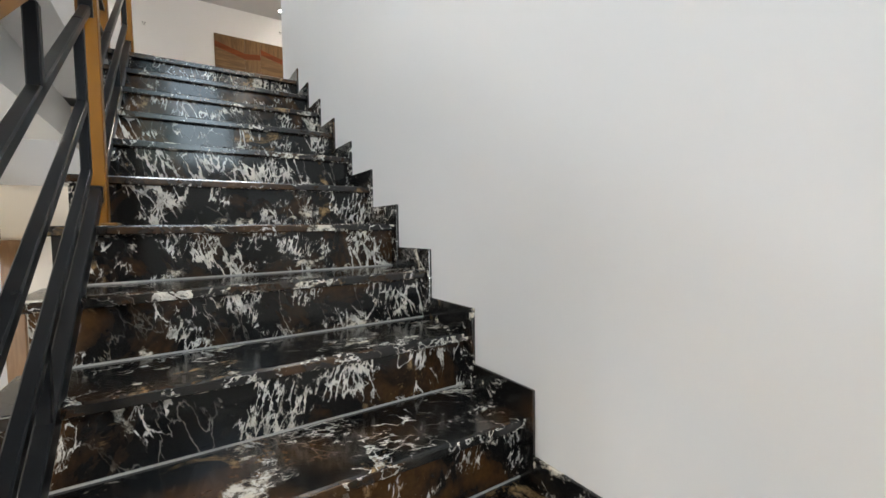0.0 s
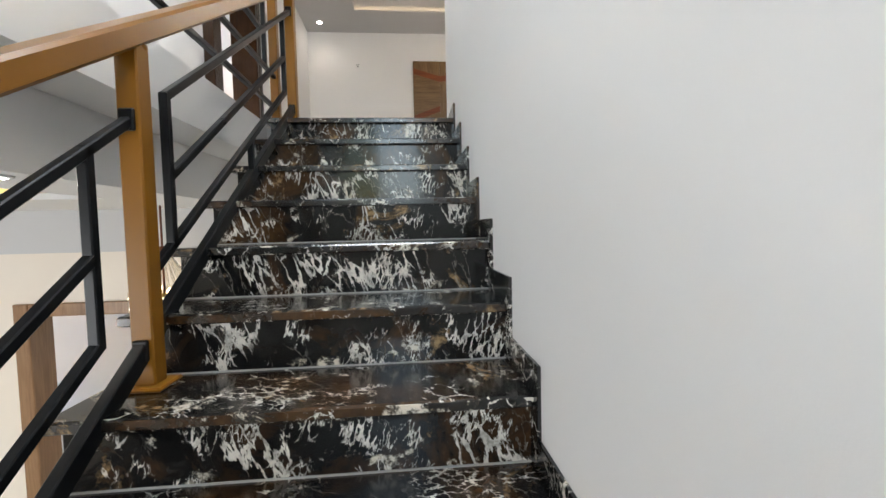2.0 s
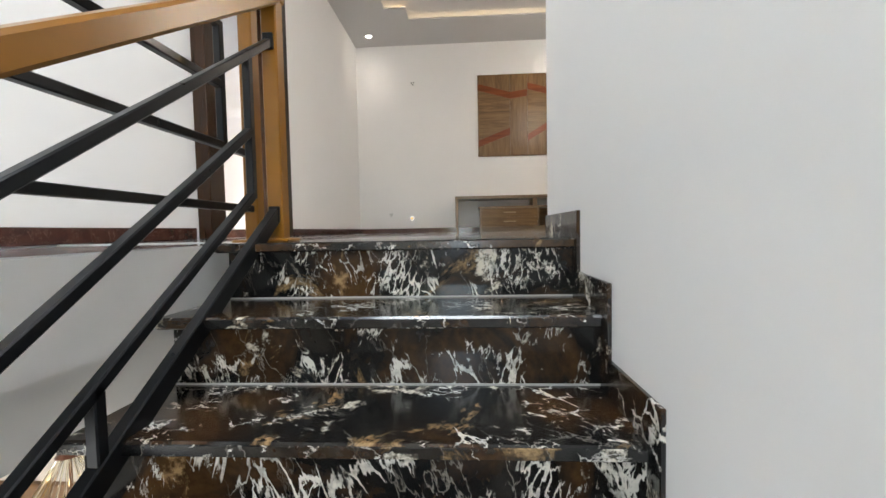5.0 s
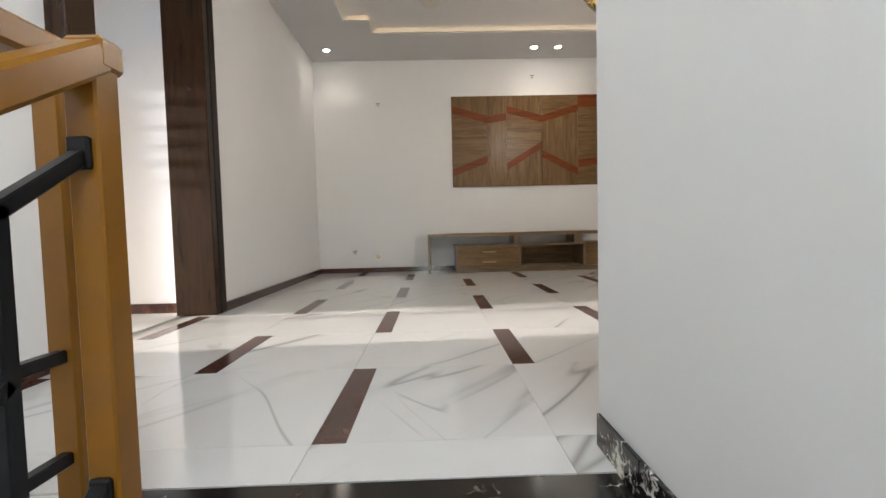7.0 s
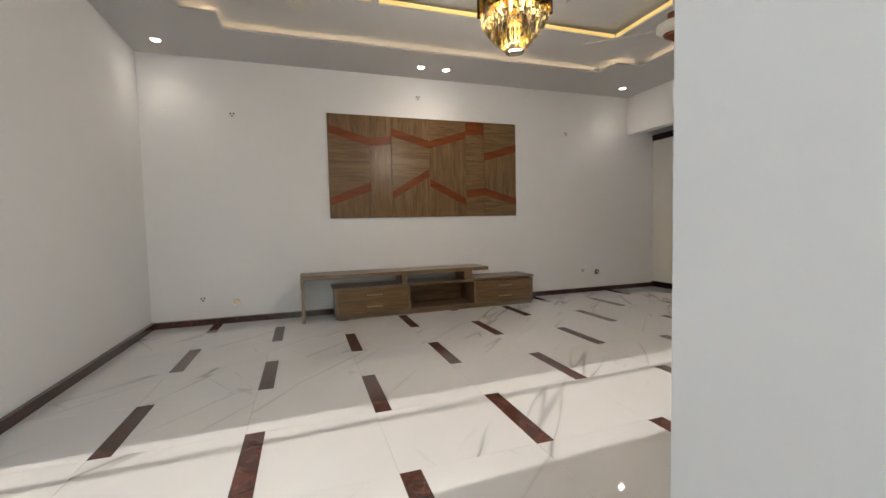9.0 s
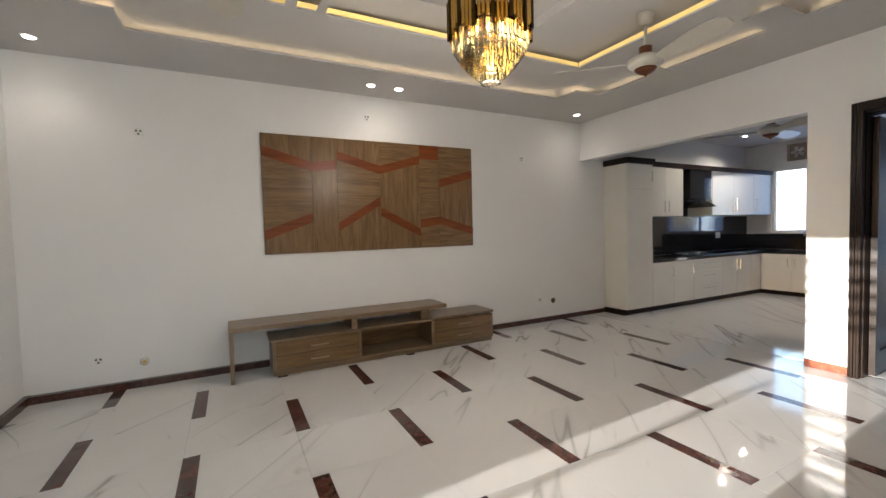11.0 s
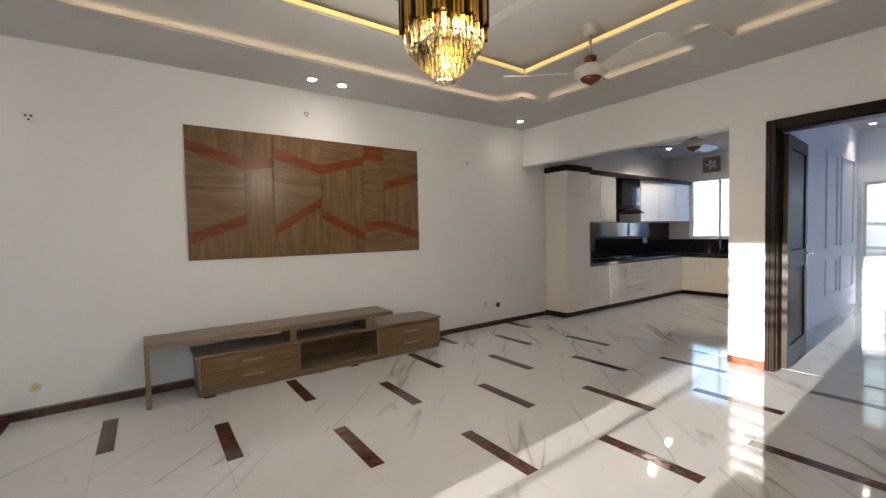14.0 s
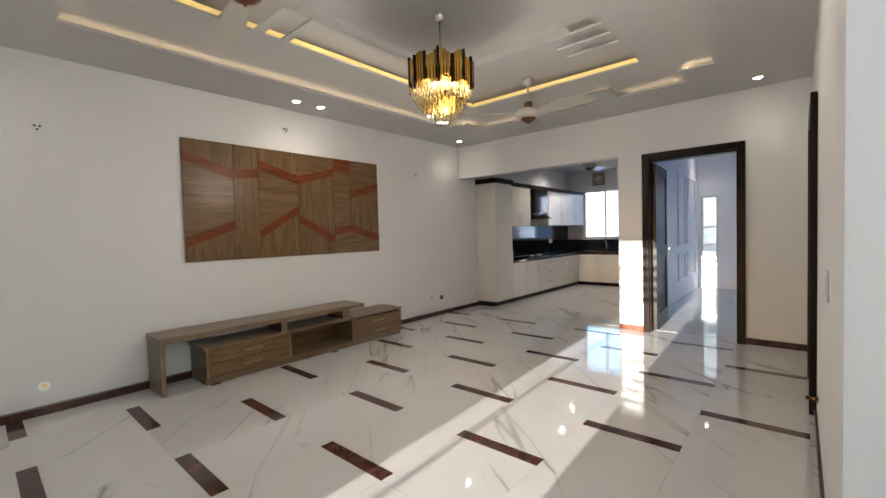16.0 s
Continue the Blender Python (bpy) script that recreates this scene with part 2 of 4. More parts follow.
TREAD = black_marble("black_marble_tread", (0, 0, 0.75), (0, 0, 0.3), (0.7, 1.2, 1.0), 0.02, 0.6, 0.1, 0.7)
LANDING = black_marble("black_marble_landing", (0, 0, 0.75), (0, 0, 0.3), (0.7, 1.2, 1.0), 0.085, 0.6, 0.08, 0.6, 0.12)
TILE = white_tile("white_porcelain")
STRIP = red_stone("dark_red_stone")
SKIRT = red_stone("brown_skirting_stone", (0.03, 0.012, 0.01), (0.075, 0.028, 0.02))
GROUT = plain("grey_grout", (0.38, 0.37, 0.35), 0.8)
GOLD_PAINT = plain("mustard_gold_enamel", (0.205, 0.086, 0.008), 0.3, 0.0, 0.12, 12, 0.3)
BLACK_STEEL = plain("black_steel", (0.0045, 0.005, 0.006), 0.3, 0.0, 0.3, 40, 0.25)
WOOD_X = wood("walnut_laminate_x", (0.115, 0.066, 0.029), (0.26, 0.16, 0.075), "x", 0.3, 1.0, 0.22)
WOOD_Z = wood("walnut_laminate_z", (0.115, 0.066, 0.029), (0.26, 0.16, 0.075), "z", 0.3, 1.0, 0.22)
WOOD_EDGE = wood("grey_brown_laminate", (0.14, 0.09, 0.048), (0.25, 0.17, 0.095), "x", 0.3)
MAHOG = wood("mahogany_inlay", (0.13, 0.03, 0.008), (0.235, 0.06, 0.015), "x", 0.3, 1.0, 0.22)
DARK_WOOD = wood("dark_stained_door_wood", (0.009, 0.005, 0.0035), (0.02, 0.011, 0.006), "z", 0.32, 1.0, 0.15)
JAMB_WOOD = wood("brown_polished_jamb", (0.019, 0.0075, 0.003), (0.044, 0.0175, 0.006), "z", 0.24, 1.0, 0.35)
LOWER_WOOD = wood("tan_door_frame", (0.2, 0.1, 0.04), (0.34, 0.19, 0.09), "z", 0.35)
CABINET = plain("cream_gloss_cabinet", (0.72, 0.7, 0.64), 0.16, 0.0, 0.04, 3)
FAN_CREAM = plain("cream_fan_enamel", (0.46, 0.44, 0.39), 0.3, 0.0, 0.06, 10)
WHITE_GLOSS = plain("white_glossy_enamel", (0.74, 0.74, 0.74), 0.25, 0.0, 0.05, 10)
BLACK_GRANITE = plain("black_granite", (0.008, 0.008, 0.01), 0.06, 0.0, 0.5, 120)
BLACK_GLOSS = plain("black_gloss", (0.006, 0.006, 0.007), 0.08, 0.0, 0.3, 20)
SATIN = plain("satin_bronze", (0.42, 0.33, 0.22), 0.38, 1.0, 0.05, 60)
CHROME = plain("brushed_chrome", (0.62, 0.62, 0.6), 0.2, 1.0, 0.05, 60)
BRASS = plain("polished_brass", (0.62, 0.4, 0.11), 0.16, 1.0, 0.1, 30)
DARK_BRASS = plain("smoked_brass", (0.05, 0.032, 0.012), 0.18, 1.0, 0.2, 30)
COPPER = plain("antique_copper", (0.16, 0.06, 0.03), 0.3, 0.7, 0.2, 40)
CRYSTAL = glass("crystal", (1.0, 0.97, 0.87), 0.0, 1.5)
CRYSTAL_LIT = glow("lit_crystal_core", (1.0, 0.62, 0.16), 0.8)
PANE = glass("window_glass", (0.72, 0.86, 1.0))
FROST = glass("frosted_glass", (0.95, 0.96, 0.97), 0.6)
BULB = glow("downlight_disc", (1.0, 0.95, 0.86), 6.0)
BULB_WARM = glow("warm_bulb", (1.0, 0.78, 0.42), 1.7)
LED_WARM = glow("warm_white_led", (1.0, 0.78, 0.5), 0.7)
LED_YELLOW = glow("yellow_led", (1.0, 0.72, 0.26), 0.08)
BEIGE = plain("beige_plastic", (0.3, 0.24, 0.18), 0.45, 0.0, 0.1, 20)
GREY_PANEL = paint("dark_grey_paint", (0.13, 0.125, 0.125), 0.5)
STEEL_DARK = plain("dark_plastic", (0.03, 0.03, 0.03), 0.4)
PLATE = plain("white_plastic", (0.7, 0.7, 0.68), 0.3, 0.0, 0.03, 10)
ALUM = plain("white_aluminium", (0.66, 0.67, 0.68), 0.35, 0.2, 0.05, 20)
EARTH = paint("dusty_ground", (0.2, 0.17, 0.13), 0.9, 0.3, 0.3)
FACADE = paint("neighbour_render", (0.72, 0.76, 0.82), 0.8, 0.1)
FACADE_BLUE = plain("blue_grey_cladding", (0.12, 0.17, 0.28), 0.4)

# ---- building helpers ----


def quad_box(bm, x0, x1, y0, y1, z0, z1, bev=0.0):
    v = [bm.verts.new((x, y, z)) for x in (x0, x1) for y in (y0, y1) for z in (z0, z1)]
    fs = [bm.faces.new([v[i] for i in q]) for q in ((0, 1, 3, 2), (4, 6, 7, 5), (0, 4, 5, 1), (2, 3, 7, 6), (0, 2, 6, 4), (1, 5, 7, 3))]
    if bev > 0:
        es = list({e for f in fs for e in f.edges})
        bmesh.ops.bevel(bm, geom=es, offset=bev, segments=1, affect="EDGES")
    return bm


def prism(bm, poly, z0, z1):
    lo = [bm.verts.new((x, y, z0)) for x, y in poly]
    hi = [bm.verts.new((x, y, z1)) for x, y in poly]
    n = len(poly)
    bm.faces.new(lo[::-1])
    bm.faces.new(hi)
    for i in range(n):
        bm.faces.new((lo[i], lo[(i + 1) % n], hi[(i + 1) % n], hi[i]))
    return bm


def rod(bm, p0, p1, r0, r1=None, seg=12):
    p0, p1 = Vector(p0), Vector(p1)
    r1 = r0 if r1 is None else r1
    q = (p1 - p0).to_track_quat("Z", "Y")
    rings = []
    for p, r in ((p0, r0), (p1, r1)):
        rings.append([bm.verts.new(p + q @ Vector((r * math.cos(a), r * math.sin(a), 0))) for a in (2 * math.pi * i / seg for i in range(seg))])
    for i in range(seg):
        f = bm.faces.new((rings[0][i], rings[0][(i + 1) % seg], rings[1][(i + 1) % seg], rings[1][i]))
        f.smooth = seg > 8
    bm.faces.new(rings[0][::-1])
    bm.faces.new(rings[1])
    return bm


def lathe(bm, profile, cx, cy, seg=24):
    rings = []
    for r, z in profile:
        rings.append([bm.verts.new((cx + r * math.cos(2 * math.pi * i / seg), cy + r * math.sin(2 * math.pi * i / seg), z)) for i in range(seg)])
    for a, b in zip(rings, rings[1:]):
        for i in range(seg):
            f = bm.faces.new((a[i], a[(i + 1) % seg], b[(i + 1) % seg], b[i]))
            f.smooth = True
    bm.faces.new(rings[0][::-1])
    bm.faces.new(rings[-1])
    return bm


def bar(bm, p0, p1, w, h, bev=0.003):
    """A square bar from p0 to p1, w wide level and h deep upright."""
    p0, p1 = Vector(p0), Vector(p1)
    d = (p1 - p0).normalized()
    side = d.cross(Vector((0, 0, 1)))
    side = side.normalized() if side.length > 1e-4 else Vector((1, 0, 0))
    up = side.cross(d).normalized()
    vs = []
    for p in (p0, p1):
        vs.append([bm.verts.new(p + side * sx * w / 2 + up * sz * h / 2) for sx, sz in ((-1, -1), (1, -1), (1, 1), (-1, 1))])
    fs = [bm.faces.new(vs[0][::-1]), bm.faces.new(vs[1])]
    for i in range(4):
        fs.append(bm.faces.new((vs[0][i], vs[0][(i + 1) % 4], vs[1][(i + 1) % 4], vs[1][i])))
    if bev:
        bmesh.ops.bevel(bm, geom=list({e for f in fs for e in f.edges}), offset=bev, segments=1, affect="EDGES")
    return bm


def grid_slab(bm, us, vs, keep, w0, w1, axes="xyz"):
    """A slab with square-cut holes: cells of the grid us x vs for which keep(u, v) holds, from w0 to w1 thick."""
    order = {"xyz": lambda u, v, w: (u, v, w), "yzx": lambda u, v, w: (w, u, v), "xzy": lambda u, v, w: (u, w, v)}[axes]
    nu, nv = len(us) - 1, len(vs) - 1
    on = [[bool(keep((us[i] + us[i + 1]) / 2, (vs[j] + vs[j + 1]) / 2)) for j in range(nv)] for i in range(nu)]
    memo = {}

    def vert(i, j, k):
        if (i, j, k) not in memo:
            memo[i, j, k] = bm.verts.new(order(us[i], vs[j], (w0, w1)[k]))
        return memo[i, j, k]

    def is_on(i, j):
        return 0 <= i < nu and 0 <= j < nv and on[i][j]

    for i in range(nu):
        for j in range(nv):
            if not on[i][j]:
                continue
            for k in (0, 1):
                bm.faces.new([vert(i, j, k), vert(i + 1, j, k), vert(i + 1, j + 1, k), vert(i, j + 1, k)])
            for di, dj, a, b in ((-1, 0, (i, j), (i, j + 1)), (1, 0, (i + 1, j), (i + 1, j + 1)), (0, -1, (i, j), (i + 1, j)), (0, 1, (i, j + 1), (i + 1, j + 1))):
                if not is_on(i + di, j + dj):
                    bm.faces.new([vert(*a, 0), vert(*b, 0), vert(*b, 1), vert(*a, 1)])
    return bm


def as_mesh(name, bm, material):
    bmesh.ops.recalc_face_normals(bm, faces=bm.faces)
    me = bpy.data.meshes.new(name)
    bm.to_mesh(me)
    bm.free()
    for m in material if isinstance(material, (list, tuple)) else (material,):
        me.materials.append(m)
    return me


def part(name, bm, material, parent, label=""):
    ob = new(name, as_mesh(name, bm, material))
    if parent is not None:
        ob.parent = parent
        ob.matrix_parent_inverse = parent.matrix_basis.inverted()
    return tagged(ob, label)


def thing(name, label, category, at=(0, 0, 0), group=""):
    ob = new(name)
    ob.empty_display_size = 0.1
    ob.matrix_basis = Matrix.Translation(at)
    return tagged(ob, label, category, group)


def setting(name, bm, material, label, category):
    return tagged(part(name, bm, material, None), label, category, kind="structure")


def B(x0, x1, y0, y1, z0, z1, bev=0.0):
    return quad_box(bmesh.new(), x0, x1, y0, y1, z0, z1, bev)


def wall_with_holes(name, along, lo, hi, z0, z1, w0, w1, holes, material, label):
    us = sorted({lo, hi, *[h[0] for h in holes], *[h[1] for h in holes]})
    vs = sorted({z0, z1, *[h[2] for h in holes], *[h[3] for h in holes]})
    keep = lambda u, v: not any(h[0] < u < h[1] and h[2] < v < h[3] for h in holes)
    bm = grid_slab(bmesh.new(), us, vs, keep, w0, w1, "yzx" if along == "y" else "xzy")
    return setting(name, bm, material, label, "wall")

# ---- structure: upper floor ----
NY, EX, SY, WX = 7.775, 5.09, 3.21, -1.0       # lounge wall faces
STX = 0.955                                     # stair wall face
TOP = 3.1
LOW = -3.229                                    # lower floor, 18 risers down

wall_with_holes("wall_north", "x", -1.3, 5.575, 0, TOP, NY, NY + 0.2, [], WALL, "plain white painted lounge wall behind the console")
wall_with_holes("wall_east", "y", 3.0, 7.79, 0, TOP, EX, EX + 0.14, [(3.815, 4.746, -0.01, 2.172), (5.11, 7.8, -0.01, 2.265)], WALL, "white painted wall with kitchen opening and bedroom doorway")
wall_with_holes("wall_south", "x", STX + 0.2, EX + 0.14, 0, TOP, SY - 0.2, SY, [(3.3, 4.1, -0.01, 2.1)], WALL, "white painted lounge wall with a dark door")
wall_with_holes("wall_stair", "y", -2.6, SY, LOW, TOP, STX, STX + 0.2, [], WALL, "tall plain white wall beside the stairs")
bm = prism(bmesh.new(), [(-0.98, 5.1), (WX, NY), (WX - 0.26, NY), (-1.2, 5.1)], 0, TOP)
setting("wall_west", bm, WALL, "white painted lounge wall beside the tall doorway", "wall")
# The opening in this wall is made up and stays out of view.
wall_with_holes("wall_west_lobby", "y", -2.6, 4.0, -0.24, TOP, -1.28, -1.04, [(-1.4, 0.2, 0.65, 2.15)], WALL, "plain white lobby wall beyond the guard rail")
setting("wall_west_lintel", B(-1.16, -0.98, 4.0, 5.1, 2.45, TOP), WALL, "white wall above the tall doorway", "wall")
# End wall is never in view; the opening is added for the stair fill.
wall_with_holes("wall_stair_end", "x", -1.3, STX + 0.2, LOW, TOP, -2.6, -2.4, [(-0.5, 0.9, -0.2, 2.1)], WALL, "white stairwell end wall with an added opening, out of view")

# ceilings: dropped border, middle tray, upper plane
holes_a = [(-0.36, 4.33, 4.18, 6.74), (-0.09, 3.98, 3.89, 7.03)]
notches = [(3.97, 4.4, 4.83, 5.08), (-0.4, -0.08, 5.83, 6.08)]


def in_a(x, y, grow=0.0):
    hole = any(a - grow < x < b + grow and c - grow < y < d + grow for a, b, c, d in holes_a)
    return hole and not any(a + grow < x < b + grow * 3 and c + grow < y < d - grow for a, b, c, d in notches)


xs = sorted({-1.3, EX, -0.4, 4.4, *[v for h in holes_a + notches for v in h[:2]]})
ys = sorted({SY, NY, *[v for h in holes_a + notches for v in h[2:]]})
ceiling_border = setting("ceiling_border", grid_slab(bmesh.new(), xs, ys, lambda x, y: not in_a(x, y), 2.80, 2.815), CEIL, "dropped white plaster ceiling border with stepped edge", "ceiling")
HB = (0.2, 3.64, 4.43, 6.37)
bars_n = [(0.67, 0.79), (0.92, 0.99), (1.13, 1.19)]
bars_s = [(3.84 - b, 3.84 - a) for a, b in bars_n]
xs = sorted({-1.3, EX, HB[0], HB[1], *[v for q in bars_n + bars_s for v in q]})
ys = [SY, HB[2], HB[2] + 0.45, HB[3] - 0.45, HB[3], NY]


def keep_b(x, y):
    if not (HB[0] < x < HB[1] and HB[2] < y < HB[3]):
        return True
    if y > HB[3] - 0.45 and any(a < x < b for a, b in bars_n):
        return True
    return y < HB[2] + 0.45 and any(a < x < b for a, b in bars_s)


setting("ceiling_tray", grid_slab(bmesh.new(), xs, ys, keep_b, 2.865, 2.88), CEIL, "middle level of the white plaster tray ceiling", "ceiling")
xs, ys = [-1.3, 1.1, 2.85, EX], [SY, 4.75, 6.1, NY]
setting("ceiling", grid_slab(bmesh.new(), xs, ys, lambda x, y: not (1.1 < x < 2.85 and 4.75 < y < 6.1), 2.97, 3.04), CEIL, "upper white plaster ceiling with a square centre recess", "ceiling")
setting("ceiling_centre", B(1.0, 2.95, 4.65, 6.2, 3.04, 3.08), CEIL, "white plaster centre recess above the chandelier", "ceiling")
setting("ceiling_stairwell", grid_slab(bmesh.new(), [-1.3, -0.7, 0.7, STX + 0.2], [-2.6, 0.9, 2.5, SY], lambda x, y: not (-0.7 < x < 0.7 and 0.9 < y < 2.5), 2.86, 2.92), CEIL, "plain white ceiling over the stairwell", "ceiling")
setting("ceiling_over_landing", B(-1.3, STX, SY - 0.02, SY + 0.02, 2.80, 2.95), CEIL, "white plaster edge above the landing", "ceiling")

# hidden light strips in the ceiling steps
bm = bmesh.new()
for x0, x1, y0, y1 in ((-0.09, 3.98, 7.09, 7.1), (-0.09, 3.98, 3.82, 3.83), (4.39, 4.4, 5.1, 6.7), (4.39, 4.4, 4.2, 4.81), (-0.43, -0.42, 4.2, 6.7), (4.0, 4.3, 6.8, 6.81), (4.0, 4.3, 4.11, 4.12), (-0.36, -0.12, 6.8, 6.81), (4.03, 4.04, 6.8, 7.03), (4.03, 4.04, 3.89, 4.12), (-0.15, -0.14, 6.8, 7.03), (4.02, 4.3, 4.95, 4.96), (-0.36, -0.12, 4.11, 4.12)):
    quad_box(bm, x0, x1, y0, y1, 2.817, 2.83)
tagged(part("cove_light", bm, LED_WARM, None), "warm white light strip hidden in the ceiling step", "cove light")
bm = bmesh.new()
for x0, x1, y0, y1 in ((0.2, 3.64, 6.375, 6.385), (3.645, 3.655, 4.43, 6.37), (0.2, 3.64, 4.415, 4.425)):
    quad_box(bm, x0, x1, y0, y1, 2.885, 2.922)
tagged(part("cove_light", bm, LED_YELLOW, None), "yellow light strip hidden in the inner ceiling tray", "cove light")

# floors
setting("floor_bed", B(-1.2, EX + 0.2, 3.082, NY + 0.05, -0.2, -0.0045), GROUT, "grey grout bed under the lounge tiles", "floor")
floor = tagged(new("floor"), "polished white porcelain floor with dark red inlay strips", "floor", kind="structure")
setting("floor_lobby_slab", B(-1.1, -0.19, -2.4, 3.08, -0.24, -0.008), WALL, "white plastered slab edge of the upper lobby", "floor")
setting("floor_landing_slab", B(-0.19, STX - 0.003, 2.86, 3.08, -0.235, -0.032), WALL, "white plastered slab under the stair landing", "floor")
setting("floor_west_room", B(-3.3, -1.2, 3.2, 5.45, -0.2, 0.0), TILE, "polished white floor of the sunlit side room", "floor")
setting("floor_kitchen", B(EX + 0.14, 9.9, 5.0, 8.0, -0.2, 0.0), TILE, "polished white kitchen floor", "floor")
setting("floor_bedroom", B(EX + 0.14, 9.9, 0.9, 5.0, -0.2, -0.001), TILE, "polished pale bedroom floor", "floor")

# skirting
def skirting(name, bm):
    setting(name, bm, SKIRT, "dark brown stone skirting along the wall foot", "skirting")


skirting("baseboard_north", prism(bmesh.new(), [(WX, NY), (WX, NY - 0.055), (5.565, NY - 0.016), (5.565, NY)], 0, 0.062))
skirting("baseboard_west", prism(bmesh.new(), [(-0.98, 5.185), (WX, NY), (WX + 0.04, NY), (-0.956, 5.185)], 0, 0.065))
skirting("baseboard_lobby", B(-1.04, -1.025, -2.4, 3.94, 0, 0.07, 0.003))
skirting("baseboard_east", B(EX - 0.015, EX, SY, 3.753, 0, 0.07, 0.003))
setting("baseboard_pier", B(EX - 0.015, EX, 4.808, 5.11, 0, 0.07, 0.003), red_stone("red_brown_stone", (0.1, 0.03, 0.018), (0.2, 0.07, 0.04)), "red brown stone skirting on the pier", "skirting")
skirting("baseboard_south", B(STX + 0.2, 3.2, SY, SY + 0.015, 0, 0.07, 0.003))

# ---- west side room and its balcony ----
setting("wall_side_room_north", B(-3.3, -1.2, 5.18, 5.5, 0, 2.9), COOL, "white wall of the sunlit side room", "wall")
setting("wall_side_room_south", B(-3.3, -1.28, 3.2, 3.35, 0, 2.9), WALL, "white wall of the side room", "wall")
wall_with_holes("wall_side_room_west", "y", 3.2, 5.5, -0.2, 2.9, -3.3, -3.12, [(3.5, 5.1, 0.0, 2.2)], WALL, "white outer wall with a balcony opening")
setting("ceiling_side_room", B(-3.3, -1.16, 3.2, 5.5, 2.8, 2.9), CEIL, "plain white ceiling of the side room", "ceiling")
skirting("baseboard_side_room", B(-3.1, -1.2, 5.165, 5.18, 0, 0.07))
setting("balcony_slab", B(-4.6, -3.3, 2.8, 5.9, -0.25, -0.02), FACADE, "concrete balcony slab outside", "balcony")
# Unseen blocker; its lower edge sets how high sun reaches indoors.
setting("sun_top_blocker", B(-5.4, -4.9, 0.5, 8.5, 1.95, 6.0), FACADE, "unseen concrete block added to cut off the upper sunlight", "wall")
rail = thing("balcony_screen", "grey metal balcony screen with level bars", "screen", (-4.4, 4.4, -0.02))
for z in (1.16, 1.29, 1.42, 1.55, 1.7, 1.83):
    part("rail_bar", bar(bmesh.new(), (-4.4, 2.8, z), (-4.4, 5.9, z), 0.03, 0.052, 0), ALUM, rail)
for y in (2.85, 4.66, 5.85):
    part("post", bar(bmesh.new(), (-4.4, y, -0.02), (-4.4, y, 1.8), 0.05, 0.05, 0), ALUM, rail)


fr = thing("door_frame_west", "tall brown polished wooden door frame", "door frame", (-1.05, 4.5, 0))
fr["kind"] = "structure"
part("jamb", B(-1.23, -0.955, 5.04, 5.1, 0, 2.45, 0.004), JAMB_WOOD, fr)
part("jamb", B(-1.30, -0.955, 3.98, 4.14, 0, 2.45, 0.004), JAMB_WOOD, fr)
part("head", B(-1.26, -0.958, 4.14, 5.04, 2.39, 2.45, 0.004), JAMB_WOOD, fr)
part("architrave", B(-0.979, -0.952, 5.1, 5.18, 0, 2.5, 0.006), DARK_WOOD, fr)

# ---- bedroom ----
setting("wall_bedroom_north", B(EX + 0.14, 9.9, 4.98, 5.1, 0, TOP), COOL, "pale bedroom wall with moulded panels", "wall")
wall_with_holes("wall_bedroom_east", "y", 0.9, 5.1, 0, TOP, 9.8, 10.0, [(3.6, 4.24, 0.4, 2.2), (4.6, 4.92, 0.52, 1.98)], COOL, "pale bedroom wall with narrow windows")
# Unseen wall; its opening is made up to go with the side fill.
wall_with_holes("wall_bedroom_south", "x", EX, 10.0, 0, TOP, 0.85, 1.0, [(6.8, 8.4, 0.6, 2.2)], COOL, "pale bedroom wall with an added opening, out of view")
setting("wall_bedroom_west", B(EX, EX + 0.14, 0.9, 3.0, 0, TOP), COOL, "pale bedroom wall", "wall")
setting("ceiling_bedroom", grid_slab(bmesh.new(), [EX + 0.14, 6.6, 8.8, 9.9], [0.9, 2.2, 4.3, 5.0], lambda x, y: not (6.6 < x < 8.8 and 2.2 < y < 4.3), 2.8, 2.86), CEIL, "white bedroom ceiling with a raised tray", "ceiling")
setting("ceiling_bedroom_tray", B(EX + 0.14, 9.9, 0.9, 5.0, 2.95, 3.0), CEIL, "raised white bedroom ceiling tray", "ceiling")
bm = bmesh.new()
for z0, z1 in ((0.35, 0.85), (1.0, 2.3)):
    for x0, x1 in ((7.9, 8.5), (8.7, 9.5)):
        grid_slab(bm, [x0, x0 + 0.03, x1 - 0.03, x1], [z0, z0 + 0.03, z1 - 0.03, z1], lambda u, v, x0=x0, x1=x1, z0=z0, z1=z1: not (x0 + 0.03 < u < x1 - 0.03 and z0 + 0.03 < v < z1 - 0.03), 4.962, 4.981, "xzy")
setting("trim_bedroom_wall", bm, COOL, "raised panel mouldings on the bedroom wall", "moulding")


